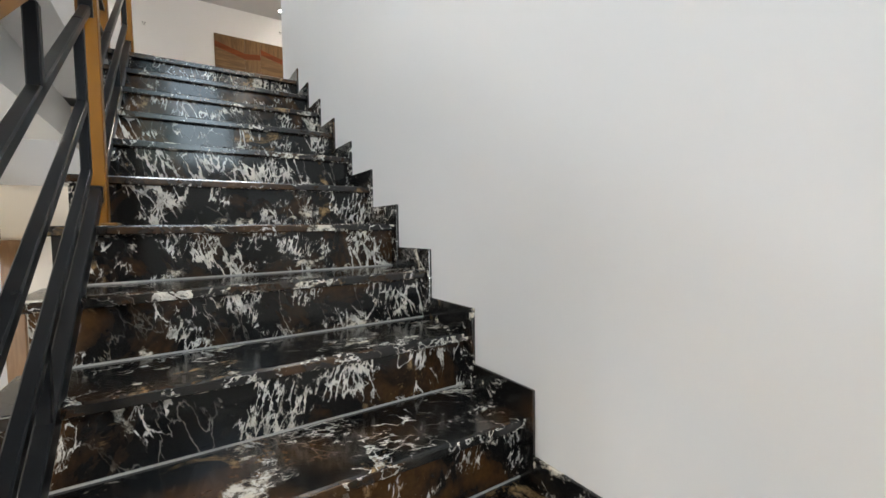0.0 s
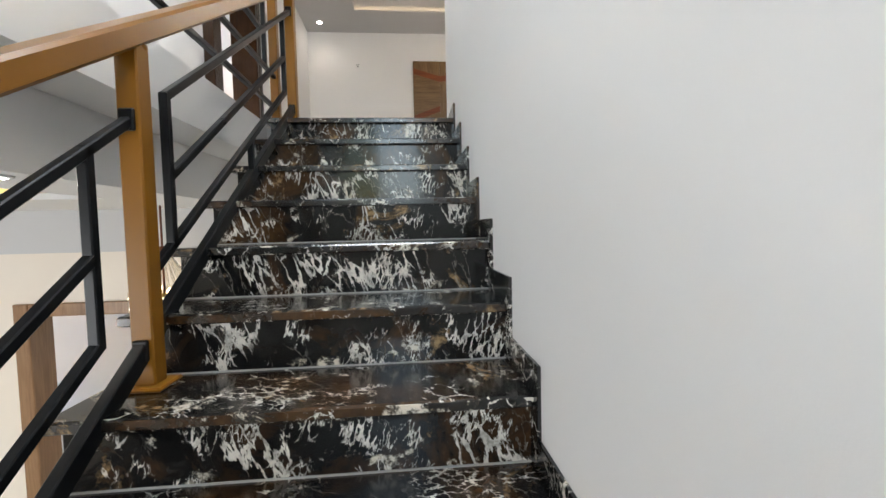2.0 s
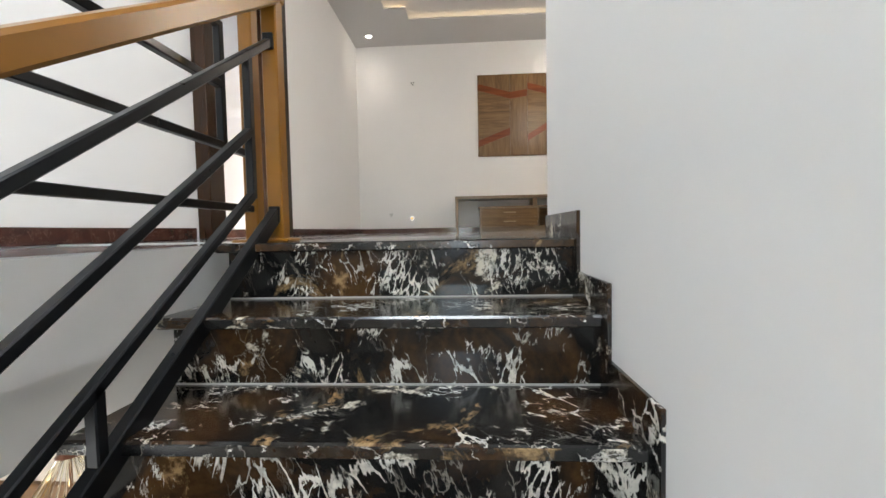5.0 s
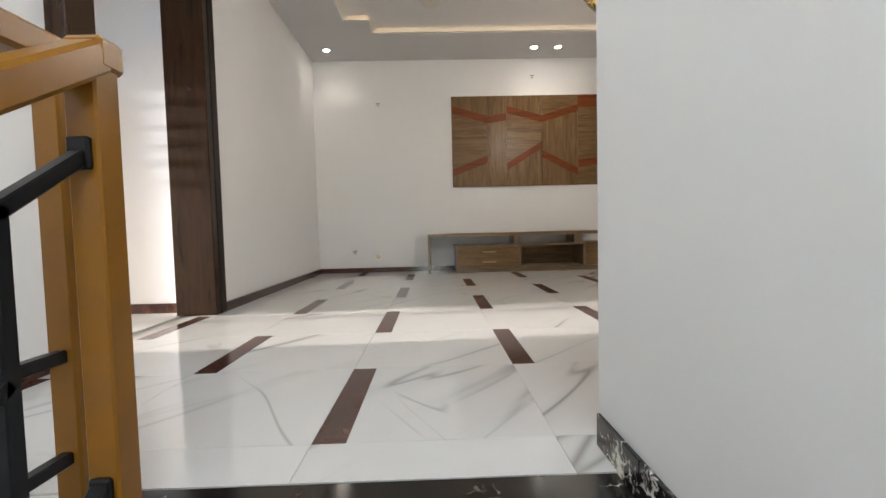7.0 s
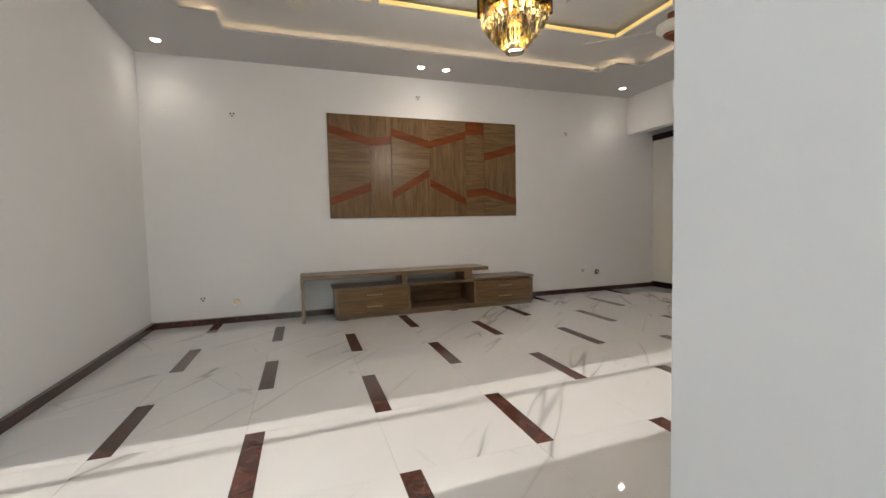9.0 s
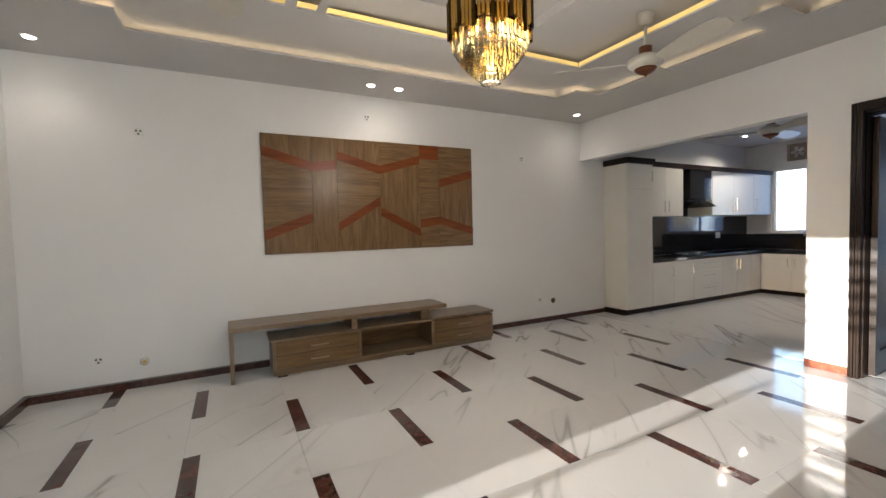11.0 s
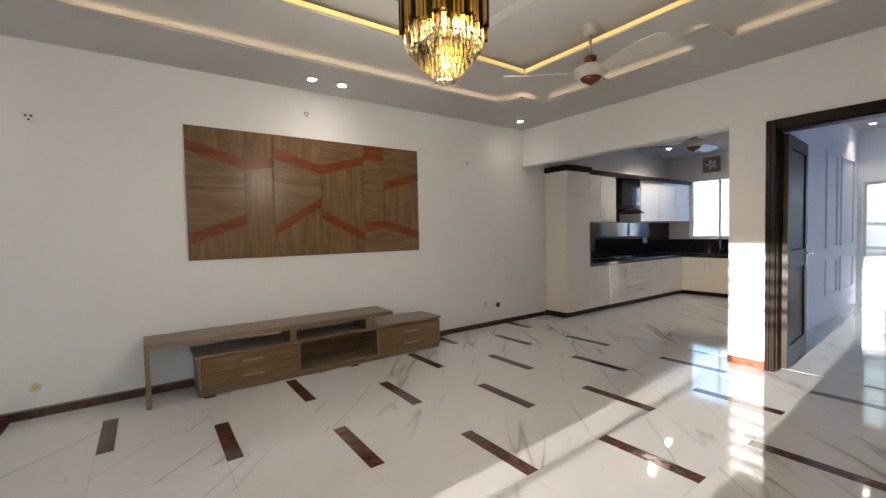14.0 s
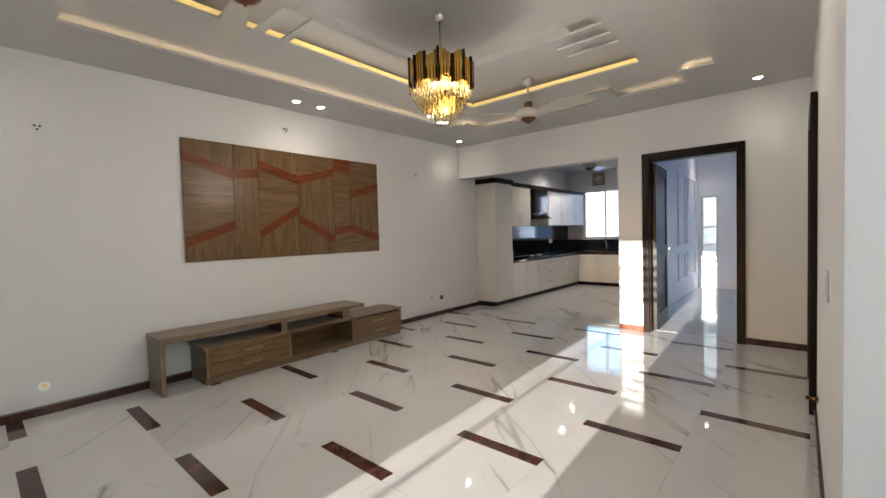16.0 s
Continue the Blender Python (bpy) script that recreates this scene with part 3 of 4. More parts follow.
def window_y(name, label, y0, y1, z0, z1, x, mull, pane_mat, slats=()):
    """A framed window in a wall that runs along y."""
    w = thing(name, label, "window", (x, (y0 + y1) / 2, z0))
    w["kind"] = "structure"
    f = 0.04
    us = sorted({y0, y0 + f, y1 - f, y1, *[v for m in mull for v in (m - f / 2, m + f / 2)]})
    keep = lambda u, v: u < y0 + f or u > y1 - f or v < z0 + f or v > z1 - f or any(abs(u - m) < f / 2 for m in mull)
    part("window_frame", grid_slab(bmesh.new(), us, [z0, z0 + f, z1 - f, z1], keep, x, x + 0.06, "yzx"), ALUM, w)
    edges = [y0 + f, *[v for m in mull for v in (m - f / 2, m + f / 2)], y1 - f]
    for a, b in zip(edges[::2], edges[1::2]):
        p = part("pane", B(x + 0.025, x + 0.032, a, b, z0 + f, z1 - f), pane_mat, w)
        p.visible_shadow = False
    part("window_sill", B(x - 0.04, x + 0.06, y0 - 0.03, y1 + 0.03, z0 - 0.03, z0, 0.004), PLATE, w)
    for z in slats:
        part("slat", B(x + 0.07, x + 0.1, y0, y1, z, z + 0.04), ALUM, w)
    return w


window_y("window_bedroom", "tall narrow bedroom window with a pale frame", 3.6, 4.24, 0.4, 2.2, 9.83, (), PANE, (0.7, 0.9, 1.25, 1.6))
window_y("window_bedroom_frosted", "narrow bright frosted bedroom window with level bars", 4.6, 4.92, 0.52, 1.98, 9.83, (), FROST, (0.62, 0.72, 0.82, 0.92, 1.3))
window_y("window_kitchen", "two pane kitchen window with a white frame", 6.2, 7.49, 1.11, 2.3, 9.83, (6.95,), PANE)

# bedroom doorway: casing and open leaf
fr = thing("door_frame_bedroom", "dark brown grooved wooden door casing", "door frame", (EX, 4.3, 0))
fr["kind"] = "structure"
for y0, y1 in ((3.753, 3.828), (4.733, 4.808)):
    bm = bmesh.new()
    for i in range(4):
        quad_box(bm, 5.035 + (0.006 if i % 2 else 0), EX, y0 + i * 0.01875 + 0.0008, y0 + i * 0.01875 + 0.018, 0, 2.245, 0.003)
    part("architrave", bm, DARK_WOOD, fr)
part("head", B(5.035, EX, 3.828, 4.733, 2.17, 2.245, 0.005), DARK_WOOD, fr)
part("jamb", B(EX, EX + 0.15, 3.815, 3.837, 0, 2.172, 0.003), DARK_WOOD, fr)
part("jamb", B(EX, EX + 0.15, 4.724, 4.746, 0, 2.172, 0.003), DARK_WOOD, fr)
part("head", B(EX, EX + 0.15, 3.837, 4.724, 2.15, 2.172, 0.003), DARK_WOOD, fr)


def panel_door(name, label, width, height, m):
    """A leaf along +x from its hinge, 40 mm thick, with two sunk panels and a lever handle."""
    d = thing(name, label, "door")
    t = 0.04
    px = [0, 0.11, width - 0.11, width]
    pz = [0.01, 0.2, 0.92, 1.08, height - 0.12, height]
    hole = lambda u, v: 0.11 < u < width - 0.11 and (0.2 < v < 0.92 or 1.08 < v < height - 0.12)
    part("leaf_frame", grid_slab(bmesh.new(), px, pz, lambda u, v: not hole(u, v), -t / 2, t / 2, "xzy"), DARK_WOOD, d)
    for z0, z1 in ((0.2, 0.92), (1.08, height - 0.12)):
        part("panel", B(0.112, width - 0.112, -0.009, 0.009, z0 + 0.002, z1 - 0.002, 0.006), DARK_WOOD, d)
    for s in (-1, 1):
        h = part("handle_plate", B(width - 0.075, width - 0.035, s * 0.02, s * 0.026, 0.9, 1.12, 0.002), CHROME, d)
        bm = rod(bmesh.new(), (width - 0.055, s * 0.024, 1.03), (width - 0.055, s * 0.07, 1.03), 0.01)
        rod(bm, (width - 0.05, s * 0.066, 1.03), (width - 0.17, s * 0.066, 1.03), 0.009)
        part("handle", bm, CHROME, h, "chrome lever handle")
    d.matrix_basis = m
    return d


panel_door("door_bedroom", "open dark wooden panelled bedroom door", 0.85, 2.135, pose(EX + 0.1, 4.7, 0, 0, 0, 4))
panel_door("door_south", "closed dark wooden door beside the bedroom door", 0.76, 2.05, pose(3.32, SY - 0.06, 0, 0, 0, 0))
fr = thing("door_frame_south", "dark brown wooden door casing", "door frame", (3.7, SY, 0))
fr["kind"] = "structure"
for x0, x1 in ((3.2, 3.3), (4.1, 4.2)):
    part("architrave", B(x0, x1, SY, SY + 0.04, 0, 2.2, 0.006), DARK_WOOD, fr)
part("head", B(3.3, 4.1, SY, SY + 0.04, 2.1, 2.2, 0.006), DARK_WOOD, fr)

# ---- kitchen shell ----
setting("wall_kitchen_north", B(5.2, 9.9, 7.93, 8.1, 0, TOP), WALL, "white kitchen wall behind the cabinets", "wall")
wall_with_holes("wall_kitchen_east", "y", 5.0, 8.1, 0, TOP, 9.8, 10.0, [(6.2, 7.49, 1.11, 2.3)], WALL, "white kitchen wall with a window")
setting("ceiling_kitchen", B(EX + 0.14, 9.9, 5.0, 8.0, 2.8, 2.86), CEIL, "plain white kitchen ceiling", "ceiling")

# ---- lower floor ----
setting("floor_lower", B(-6.5, STX, -2.6, 8.0, LOW - 0.2, LOW), TILE, "polished pale floor of the lower hall", "floor")
wall_with_holes("wall_lower_north", "x", -6.5, -0.1, LOW, -0.24, 3.3, 3.45, [(-2.0, -0.75, LOW - 0.01, -1.2)], CREAM, "cream wall of the lower hall with a wide doorway")
setting("wall_lower_beam", B(-6.5, -0.1, 3.24, 3.3, -0.78, -0.49), CEIL, "white bulkhead above the lower hall wall", "wall")
# Openings in the next two walls are added, out of view, for the fills.
wall_with_holes("wall_lower_west", "y", -2.6, 6.1, LOW, -0.24, -6.7, -6.5, [(3.9, 5.5, LOW + 0.8, LOW + 2.3)], CREAM, "cream wall of the lower hall with an added opening, out of view")
wall_with_holes("wall_lower_south", "x", -6.5, -1.3, LOW, -0.24, -2.7, -2.5, [(-4.6, -2.4, LOW + 0.9, LOW + 2.4)], CREAM, "cream wall of the lower hall with an added opening, out of view")
setting("wall_lower_far", B(-6.5, STX, 5.9, 6.1, LOW, -0.24), COOL, "pale wall of the lower room", "wall")
setting("wall_lower_back", B(-0.1, STX, 3.1, 3.3, LOW, -0.24), WALL, "white wall under the landing", "wall")
setting("ceiling_lower_room", B(-6.5, STX, 3.45, 8.0, -0.5, -0.24), CEIL, "white ceiling of the lower room", "ceiling")
xs, ys = [-6.5, -3.0, -0.8, -0.45, -0.3], [-2.5, 1.8, 2.35, 3.3]
setting("ceiling_lower", grid_slab(bmesh.new(), xs, ys, lambda x, y: x < -0.42 and not (-3.0 < x < -0.8 and 1.8 < y < 2.35), -0.49, -0.46), WALL, "dropped white ceiling of the lower hall", "ceiling")
setting("ceiling_lower_upper", B(-6.5, -0.45, -2.49, 3.29, -0.3, -0.244), WALL, "raised white ceiling of the lower hall", "ceiling")
setting("ceiling_lower_edge", B(-0.449, -0.4, -2.49, 3.29, -0.492, -0.243), WALL, "white upright edge of the dropped ceiling", "ceiling")
bm = bmesh.new()
for x0, x1, y0, y1 in ((-3.0, -0.8, 2.355, 2.365), (-3.02, -3.01, 1.8, 2.35)):
    quad_box(bm, x0, x1, y0, y1, -0.455, -0.39)
tagged(part("cove_light", bm, LED_YELLOW, None), "yellow light strip in the lower hall ceiling", "cove light")
fr = thing("door_frame_lower", "tan wooden frame of the wide lower doorway", "door frame", (-1.35, 3.28, LOW))
fr["kind"] = "structure"
part("jamb", B(-2.07, -1.97, 3.27, 3.47, LOW, -1.13, 0.006), LOWER_WOOD, fr)
part("jamb", B(-0.78, -0.68, 3.27, 3.47, LOW, -1.13, 0.006), LOWER_WOOD, fr)
part("head", B(-1.97, -0.78, 3.27, 3.47, -1.22, -1.13, 0.006), LOWER_WOOD, fr)
gp = thing("grey_panel", "dark grey painted panel on the lower room wall", "wall panel", (-2.4, 5.9, -2.38))
part("board", B(-2.9, -1.9, 5.88, 5.9, -2.38, -1.1, 0.003), GREY_PANEL, gp)
skirting("baseboard_lower", B(-6.49, STX, 5.885, 5.9, LOW, LOW + 0.1))

# ---- stairs ----
GO, RISE, Y0 = 0.262, 0.1794, 2.75
stairs = thing("staircase", "straight black marble staircase with white and gold veins", "staircase", (0.35, 0.5, LOW))
SX0, SX1 = -0.168, STX - 0.011
tread_me = as_mesh("tread", B(SX0, SX1, 0, GO + 0.035, -0.03, 0, 0.004), TREAD)
nosing_me = as_mesh("nosing", B(SX0 + 0.001, SX1, -0.003, 0.001, -0.027, -0.004, 0.0015), TREAD)
joint_me = as_mesh("joint", B(SX0 + 0.03, SX1, -0.003, 0.0, -RISE, -RISE + 0.005), GROUT)
riser_me = as_mesh("riser", B(SX0 + 0.03, SX1, 0, 0.02, -RISE, -0.03), RISER)
skirt_me = as_mesh("stair_skirting", B(STX - 0.011, STX, 0, GO, -RISE - 0.03, 0.08, 0.002), TREAD)


def piece(name, me, parent, m):
    ob = new(name, me)
    ob.parent = parent
    ob.matrix_parent_inverse = parent.matrix_basis.inverted()
    ob.matrix_basis = m
    return ob


piece("stair_skirting", skirt_me, stairs, pose(0, Y0 - 0.027, 0))
for i in range(1, 18):
    piece("tread", tread_me, stairs, pose(0, Y0 - GO * i, -RISE * i))
    piece("nosing", nosing_me, stairs, pose(0, Y0 - GO * i, -RISE * i))
    piece("stair_skirting", skirt_me, stairs, pose(0, Y0 - GO * i - 0.027, -RISE * i))
for i in range(0, 18):
    piece("joint", joint_me, stairs, pose(0, Y0 - GO * i + 0.025, -RISE * i))
    piece("riser", riser_me, stairs, pose(0, Y0 - GO * i + 0.025, -RISE * i))
part("landing_slab", B(SX0, STX - 0.011, Y0, 3.08, -0.03, 0.0, 0.004), LANDING, stairs)
part("nosing", B(SX0 + 0.001, SX1, Y0 - 0.003, Y0 + 0.001, -0.027, -0.004, 0.0015), TREAD, stairs)
part("landing_skirting", B(STX - 0.011, STX, Y0 - 0.026 + GO, SY - 0.01, -0.03, 0.08, 0.002), TREAD, stairs)
bm = bmesh.new()
ang = math.atan2(RISE, GO)
low_y = Y0 + 0.04 - GO * 18
poly = []
for i in range(0, 18):
    y = Y0 + 0.045 - GO * i
    poly += [(y, -RISE * i - 0.034), (y, -RISE * (i + 1) - 0.034)]
poly = [(p[0], p[1]) for p in poly] + [(low_y, LOW), (low_y + 0.4, LOW), (Y0 + 0.3, -0.34), (Y0 + 0.3, -0.034)]
a = [bm.verts.new((SX0 + 0.045, y, z)) for y, z in poly]
b = [bm.verts.new((STX - 0.002, y, z)) for y, z in poly]
bm.faces.new(a)
bm.faces.new(b[::-1])
for i in range(len(poly)):
    j = (i + 1) % len(poly)
    bm.faces.new((a[i], a[j], b[j], b[i]))
part("stair_string", bm, WALL, stairs, "white plastered underside and string of the stairs")

# ---- balustrades ----
PX = -0.05
bal = thing("stair_balustrade", "mustard gold and black steel stair balustrade", "balustrade", (PX, 1.5, -1.0764))
posts = [(2.95, 0.0), (1.38, -1.0764), (-0.19, -2.1528)]
rail_z = lambda y: 0.868 + (y - 2.95) * 0.645
bar_z = lambda y: 0.66 + (y - 2.6) * 0.68
for y, z in posts:
    top = rail_z(y) - 0.02
    p = part("newel_post", B(PX - 0.028, PX + 0.028, y - 0.028, y + 0.028, z, top, 0.004), GOLD_PAINT, bal, "mustard gold square newel post")
    part("base_plate", B(PX - 0.055, PX + 0.055, y - 0.055, y + 0.055, z, z + 0.012, 0.004), GOLD_PAINT, p)
    for off in (0.205, 0.802):
        zc = bar_z(y) - off
        part("bracket", B(PX - 0.019, PX + 0.019, y - 0.04, y - 0.0275, zc - 0.028, zc + 0.028, 0.003), BLACK_STEEL, p)
bm = bar(bmesh.new(), (PX, -1.6, rail_z(-1.6)), (PX, 2.95, rail_z(2.95)), 0.066, 0.058, 0.008)
bar(bm, (PX, 2.93, rail_z(2.95) + 0.003), (PX, 2.99, rail_z(2.95) + 0.003), 0.068, 0.058, 0.008)
part("handrail", bm, GOLD_PAINT, bal, "mustard gold handrail")
for (yu, zu), (yl, zl) in zip(posts, posts[1:]):
    a, b = yl + 0.14, yu - 0.18
    line = lambda y, off: (PX, y, bar_z(y) - off)
    part("baluster_bar", bar(bmesh.new(), line(a, 0.188), line(yu, 0.188), 0.025, 0.025), BLACK_STEEL, bal)
    part("baluster_bar", bar(bmesh.new(), line(a, 0.425), line(b, 0.425), 0.025, 0.025), BLACK_STEEL, bal)
    part("baluster_bar", bar(bmesh.new(), line(yl, 0.625), line(b, 0.625), 0.025, 0.025), BLACK_STEEL, bal)
    part("bottom_bar", bar(bmesh.new(), line(yl, 0.785), line(yu, 0.785), 0.03, 0.05), BLACK_STEEL, bal)
    for y in (a, b):
        part("upright", bar(bmesh.new(), line(y, 0.178), line(y, 0.635), 0.025, 0.025), BLACK_STEEL, bal)
    part("upright", bar(bmesh.new(), line(yu - 0.76, 0.62), line(yu - 0.76, 0.785), 0.025, 0.025), BLACK_STEEL, bal)
    if zu < 0:
        part("upright", bar(bmesh.new(), line(yu - 0.68, 0.02), line(yu - 0.68, 0.188), 0.025, 0.025), BLACK_STEEL, bal)

GX = -0.175
guard = thing("guard_balustrade", "level gold and black steel guard rail along the lobby edge", "balustrade", (GX, 1.0, 0))
for y in (3.02, 1.1, -0.82):
    p = part("newel_post", B(GX - 0.026, GX + 0.026, y - 0.026, y + 0.026, -0.008, 0.9, 0.004), GOLD_PAINT, guard, "mustard gold square newel post")
    part("base_plate", B(GX - 0.06, GX + 0.025, y - 0.06, y + 0.06, -0.008, 0.008, 0.003), GOLD_PAINT, p)
part("handrail", bar(bmesh.new(), (GX, -2.0, 0.9), (GX, 3.05, 0.9), 0.066, 0.058, 0.008), GOLD_PAINT, guard, "mustard gold handrail")
for yl, yu in ((1.1, 3.02), (-0.82, 1.1)):
    a, b = yl + 0.19, yu - 0.19
    for z, y0, y1 in ((0.715, yl, b), (0.52, a, b), (0.322, a, yu), (0.122, yl, yu)):
        part("baluster_bar", bar(bmesh.new(), (GX, y0, z), (GX, y1, z), 0.025, 0.025), BLACK_STEEL, guard)
    for y in (a, b):
        part("upright", bar(bmesh.new(), (GX, y, 0.31), (GX, y, 0.727), 0.025, 0.025), BLACK_STEEL, guard)

# ---- lounge: wall panel ----
panel = thing("wall_panel", "walnut veneer wall panel with mahogany zigzag inlay", "wall panel", (2.02, NY, 1.112))
PY = 7.747
cuts = [0.82, 1.297, 1.554, 2.028, 2.512, 2.763, 3.227]
ZL, ZH = 1.112, 2.308
part("backing", B(0.825, 3.222, PY + 0.012, NY - 0.001, ZL + 0.004, ZH - 0.004), WOOD_EDGE, panel)
# level grain in the bays between the inlays, upright grain outside them
for i, (a, b) in enumerate(zip(cuts, cuts[1:])):
    part("veneer_sheet", B(a + 0.0015, b - 0.0015, PY, PY + 0.012, ZL, ZH, 0.001), WOOD_X if i in (0, 2, 4) else WOOD_Z, panel)


def inlay(poly):
    bm = bmesh.new()
    lo = [bm.verts.new((x, PY - 0.004, z)) for x, z in poly]
    hi = [bm.verts.new((x, PY + 0.0, z)) for x, z in poly]
    bm.faces.new(lo)
    bm.faces.new(hi[::-1])
    for i in range(len(poly)):
        j = (i + 1) % len(poly)
        bm.faces.new((lo[i], lo[j], hi[j], hi[i]))
    part("inlay_band", bm, MAHOG, panel, "red mahogany inlay band")


def band(pts, h):
    inlay([(x, z + h / 2) for x, z in pts] + [(x, z - h / 2) for x, z in reversed(pts)])


band([(0.822, 2.135), (1.3, 1.998), (1.552, 2.032)], 0.097)
band([(1.556, 2.128), (2.028, 1.996), (2.512, 2.136)], 0.094)
band([(2.514, 2.222), (2.761, 2.222)], 0.16)
band([(2.765, 1.867), (3.225, 1.996)], 0.096)
band([(0.822, 1.3), (1.296, 1.476)], 0.097)
band([(1.556, 1.372), (2.026, 1.655)], 0.096)
band([(2.03, 1.536), (2.51, 1.29)], 0.098)
band([(2.514, 1.396), (2.765, 1.428), (3.225, 1.292)], 0.094)
# upright grain under the lower bands and above the upper ones
for pts in (((0.824, ZL + 0.003), (1.294, ZL + 0.003), (1.294, 1.45), (0.824, 1.27)), ((1.557, ZL + 0.003), (2.025, ZL + 0.003), (2.025, 1.63), (1.557, 1.35)), ((0.824, 2.17), (1.294, 2.03), (1.294, ZH - 0.003), (0.824, ZH - 0.003)), ((1.557, 2.16), (2.025, 2.02), (2.025, ZH - 0.003), (1.557, ZH - 0.003))):
    sheet = bmesh.new()
    sheet.faces.new([sheet.verts.new((x, PY - 0.0015, z)) for x, z in pts])
    part("veneer_sheet", sheet, WOOD_Z, panel)
for pts in (((2.515, 2.16), (2.515, ZH - 0.003), (2.03, ZH - 0.003), (2.03, 2.02)), ((2.766, 1.9), (3.224, 2.03), (3.224, ZH - 0.003), (2.766, ZH - 0.003)), ((2.766, ZL + 0.003), (3.224, ZL + 0.003), (3.224, 1.27), (2.766, 1.4))):
    sheet = bmesh.new()
    sheet.faces.new([sheet.verts.new((x, PY - 0.0015, z)) for x, z in pts])
    part("veneer_sheet", sheet, WOOD_X, panel)

# ---- lounge: media console ----
con = thing("media_console", "low walnut laminate media console with floating shelf", "console", (1.85, 7.55, 0))
CF, CB = 7.345, 7.745
part("carcass", B(0.82, 3.225, CF + 0.03, CB, 0.0, 0.045), WOOD_EDGE, con, "recessed plinth")
part("bottom_board", B(0.82, 3.225, CF, CB, 0.045, 0.065, 0.002), WOOD_EDGE, con)
part("top_board", B(0.80, 2.45, CF - 0.004, CB, 0.325, 0.348, 0.002), WOOD_EDGE, con)
part("top_board", B(2.45, 3.235, CF - 0.006, CB, 0.338, 0.362, 0.002), WOOD_EDGE, con)
for x0 in (0.82, 1.625, 2.43, 3.203):
    part("side_panel", B(x0, x0 + 0.022, CF, CB, 0.065, 0.325, 0.001), WOOD_EDGE, con)
part("back_panel", B(0.842, 3.203, CB - 0.012, CB - 0.002, 0.065, 0.325), WOOD_X, con)


def drawer(x0, x1, z0, z1):
    d = part("drawer_front", B(x0 + 0.003, x1 - 0.003, CF - 0.004, CF + 0.014, z0 + 0.002, z1 - 0.002, 0.002), WOOD_X, con)
    bm = bmesh.new()
    cx, z = (x0 + x1) / 2, (z0 + z1) / 2
    bar(bm, (cx - 0.085, CF - 0.03, z), (cx + 0.085, CF - 0.03, z), 0.01, 0.012, 0.002)
    for s in (-0.07, 0.07):
        bar(bm, (cx + s, CF - 0.03, z), (cx + s, CF - 0.002, z), 0.008, 0.008, 0)
    part("handle", bm, SATIN, d, "brushed metal bar handle")


for x0, x1 in ((0.842, 1.625), (2.452, 3.203)):
    drawer(x0, x1, 0.068, 0.196)
    drawer(x0, x1, 0.196, 0.323)
part("floating_shelf", B(0.47, 2.62, CF, CB, 0.455, 0.497, 0.002), WOOD_EDGE, con, "grey brown upper shelf")
part("leg_panel", B(0.472, 0.507, CF + 0.002, CB - 0.02, 0.0, 0.455, 0.002), WOOD_EDGE, con)
part("support_block", B(1.56, 1.62, CF + 0.03, CB - 0.05, 0.348, 0.455, 0.002), WOOD_EDGE, con)
part("support_block", B(2.32, 2.42, CF + 0.03, CB - 0.05, 0.348, 0.455, 0.002), WOOD_EDGE, con)

# ---- lounge: wall plates and sockets ----


def wiring_box(x, z, label, s=0.07):
    w = thing("wall_plate", label, "wall plate", (x, NY, z))
    part("plate", B(x - s / 2, x + s / 2, NY - 0.008, NY, z - s / 2, z + s / 2, 0.003), PLATE, w)
    for dx, dz in ((-0.015, 0.012), (0.015, 0.012), (0, -0.014)):
        part("hole", rod(bmesh.new(), (x + dx, NY - 0.0095, z + dz), (x + dx, NY - 0.007, z + dz), 0.0085, seg=10), STEEL_DARK, w)


wiring_box(-0.15, 2.23, "white wall plate with loose wiring holes")
wiring_box(4.02, 2.23, "white wall plate with loose wiring holes", 0.05)
wiring_box(1.91, 2.56, "white wall plate with wiring holes above the panel", 0.05)
wiring_box(-0.52, 0.27, "small white wall plate near the floor", 0.05)
wiring_box(4.3, 0.31, "small white wall plate near the floor", 0.05)


def round_socket(x, z, mat):
    w = thing("cable_outlet", "round metal cable outlet low on the wall", "cable outlet", (x, NY, z))
    part("ring", rod(bmesh.new(), (x, NY - 0.012, z), (x, NY, z), 0.036, seg=20), mat, w)
    part("core", rod(bmesh.new(), (x, NY - 0.02, z), (x, NY - 0.011, z), 0.018, seg=16), BRASS, w)


round_socket(-0.2, 0.215, CHROME)
round_socket(4.54, 0.28, STEEL_DARK)
sw = thing("light_switch", "white plastic switch plate on the wall", "light switch", (1.75, SY, 1.05))
part("plate", B(1.68, 1.82, SY, SY + 0.008, 1.0, 1.12, 0.003), PLATE, sw)
for i in range(3):
    part("rocker", B(1.695 + i * 0.038, 1.729 + i * 0.038, SY + 0.008, SY + 0.012, 1.02, 1.1, 0.002), PLATE, sw)

st = thing("door_stop", "small brass door stop low on the wall", "door stop", (2.82, SY, 0.24))
part("base", rod(bmesh.new(), (2.82, SY, 0.24), (2.82, SY + 0.006, 0.24), 0.022, seg=16), BRASS, st)
part("stem", rod(bmesh.new(), (2.82, SY + 0.006, 0.24), (2.82, SY + 0.05, 0.24), 0.008), BRASS, st)
part("buffer", rod(bmesh.new(), (2.82, SY + 0.05, 0.24), (2.82, SY + 0.062, 0.24), 0.014, 0.012), STEEL_DARK, st, "dark rubber tip")

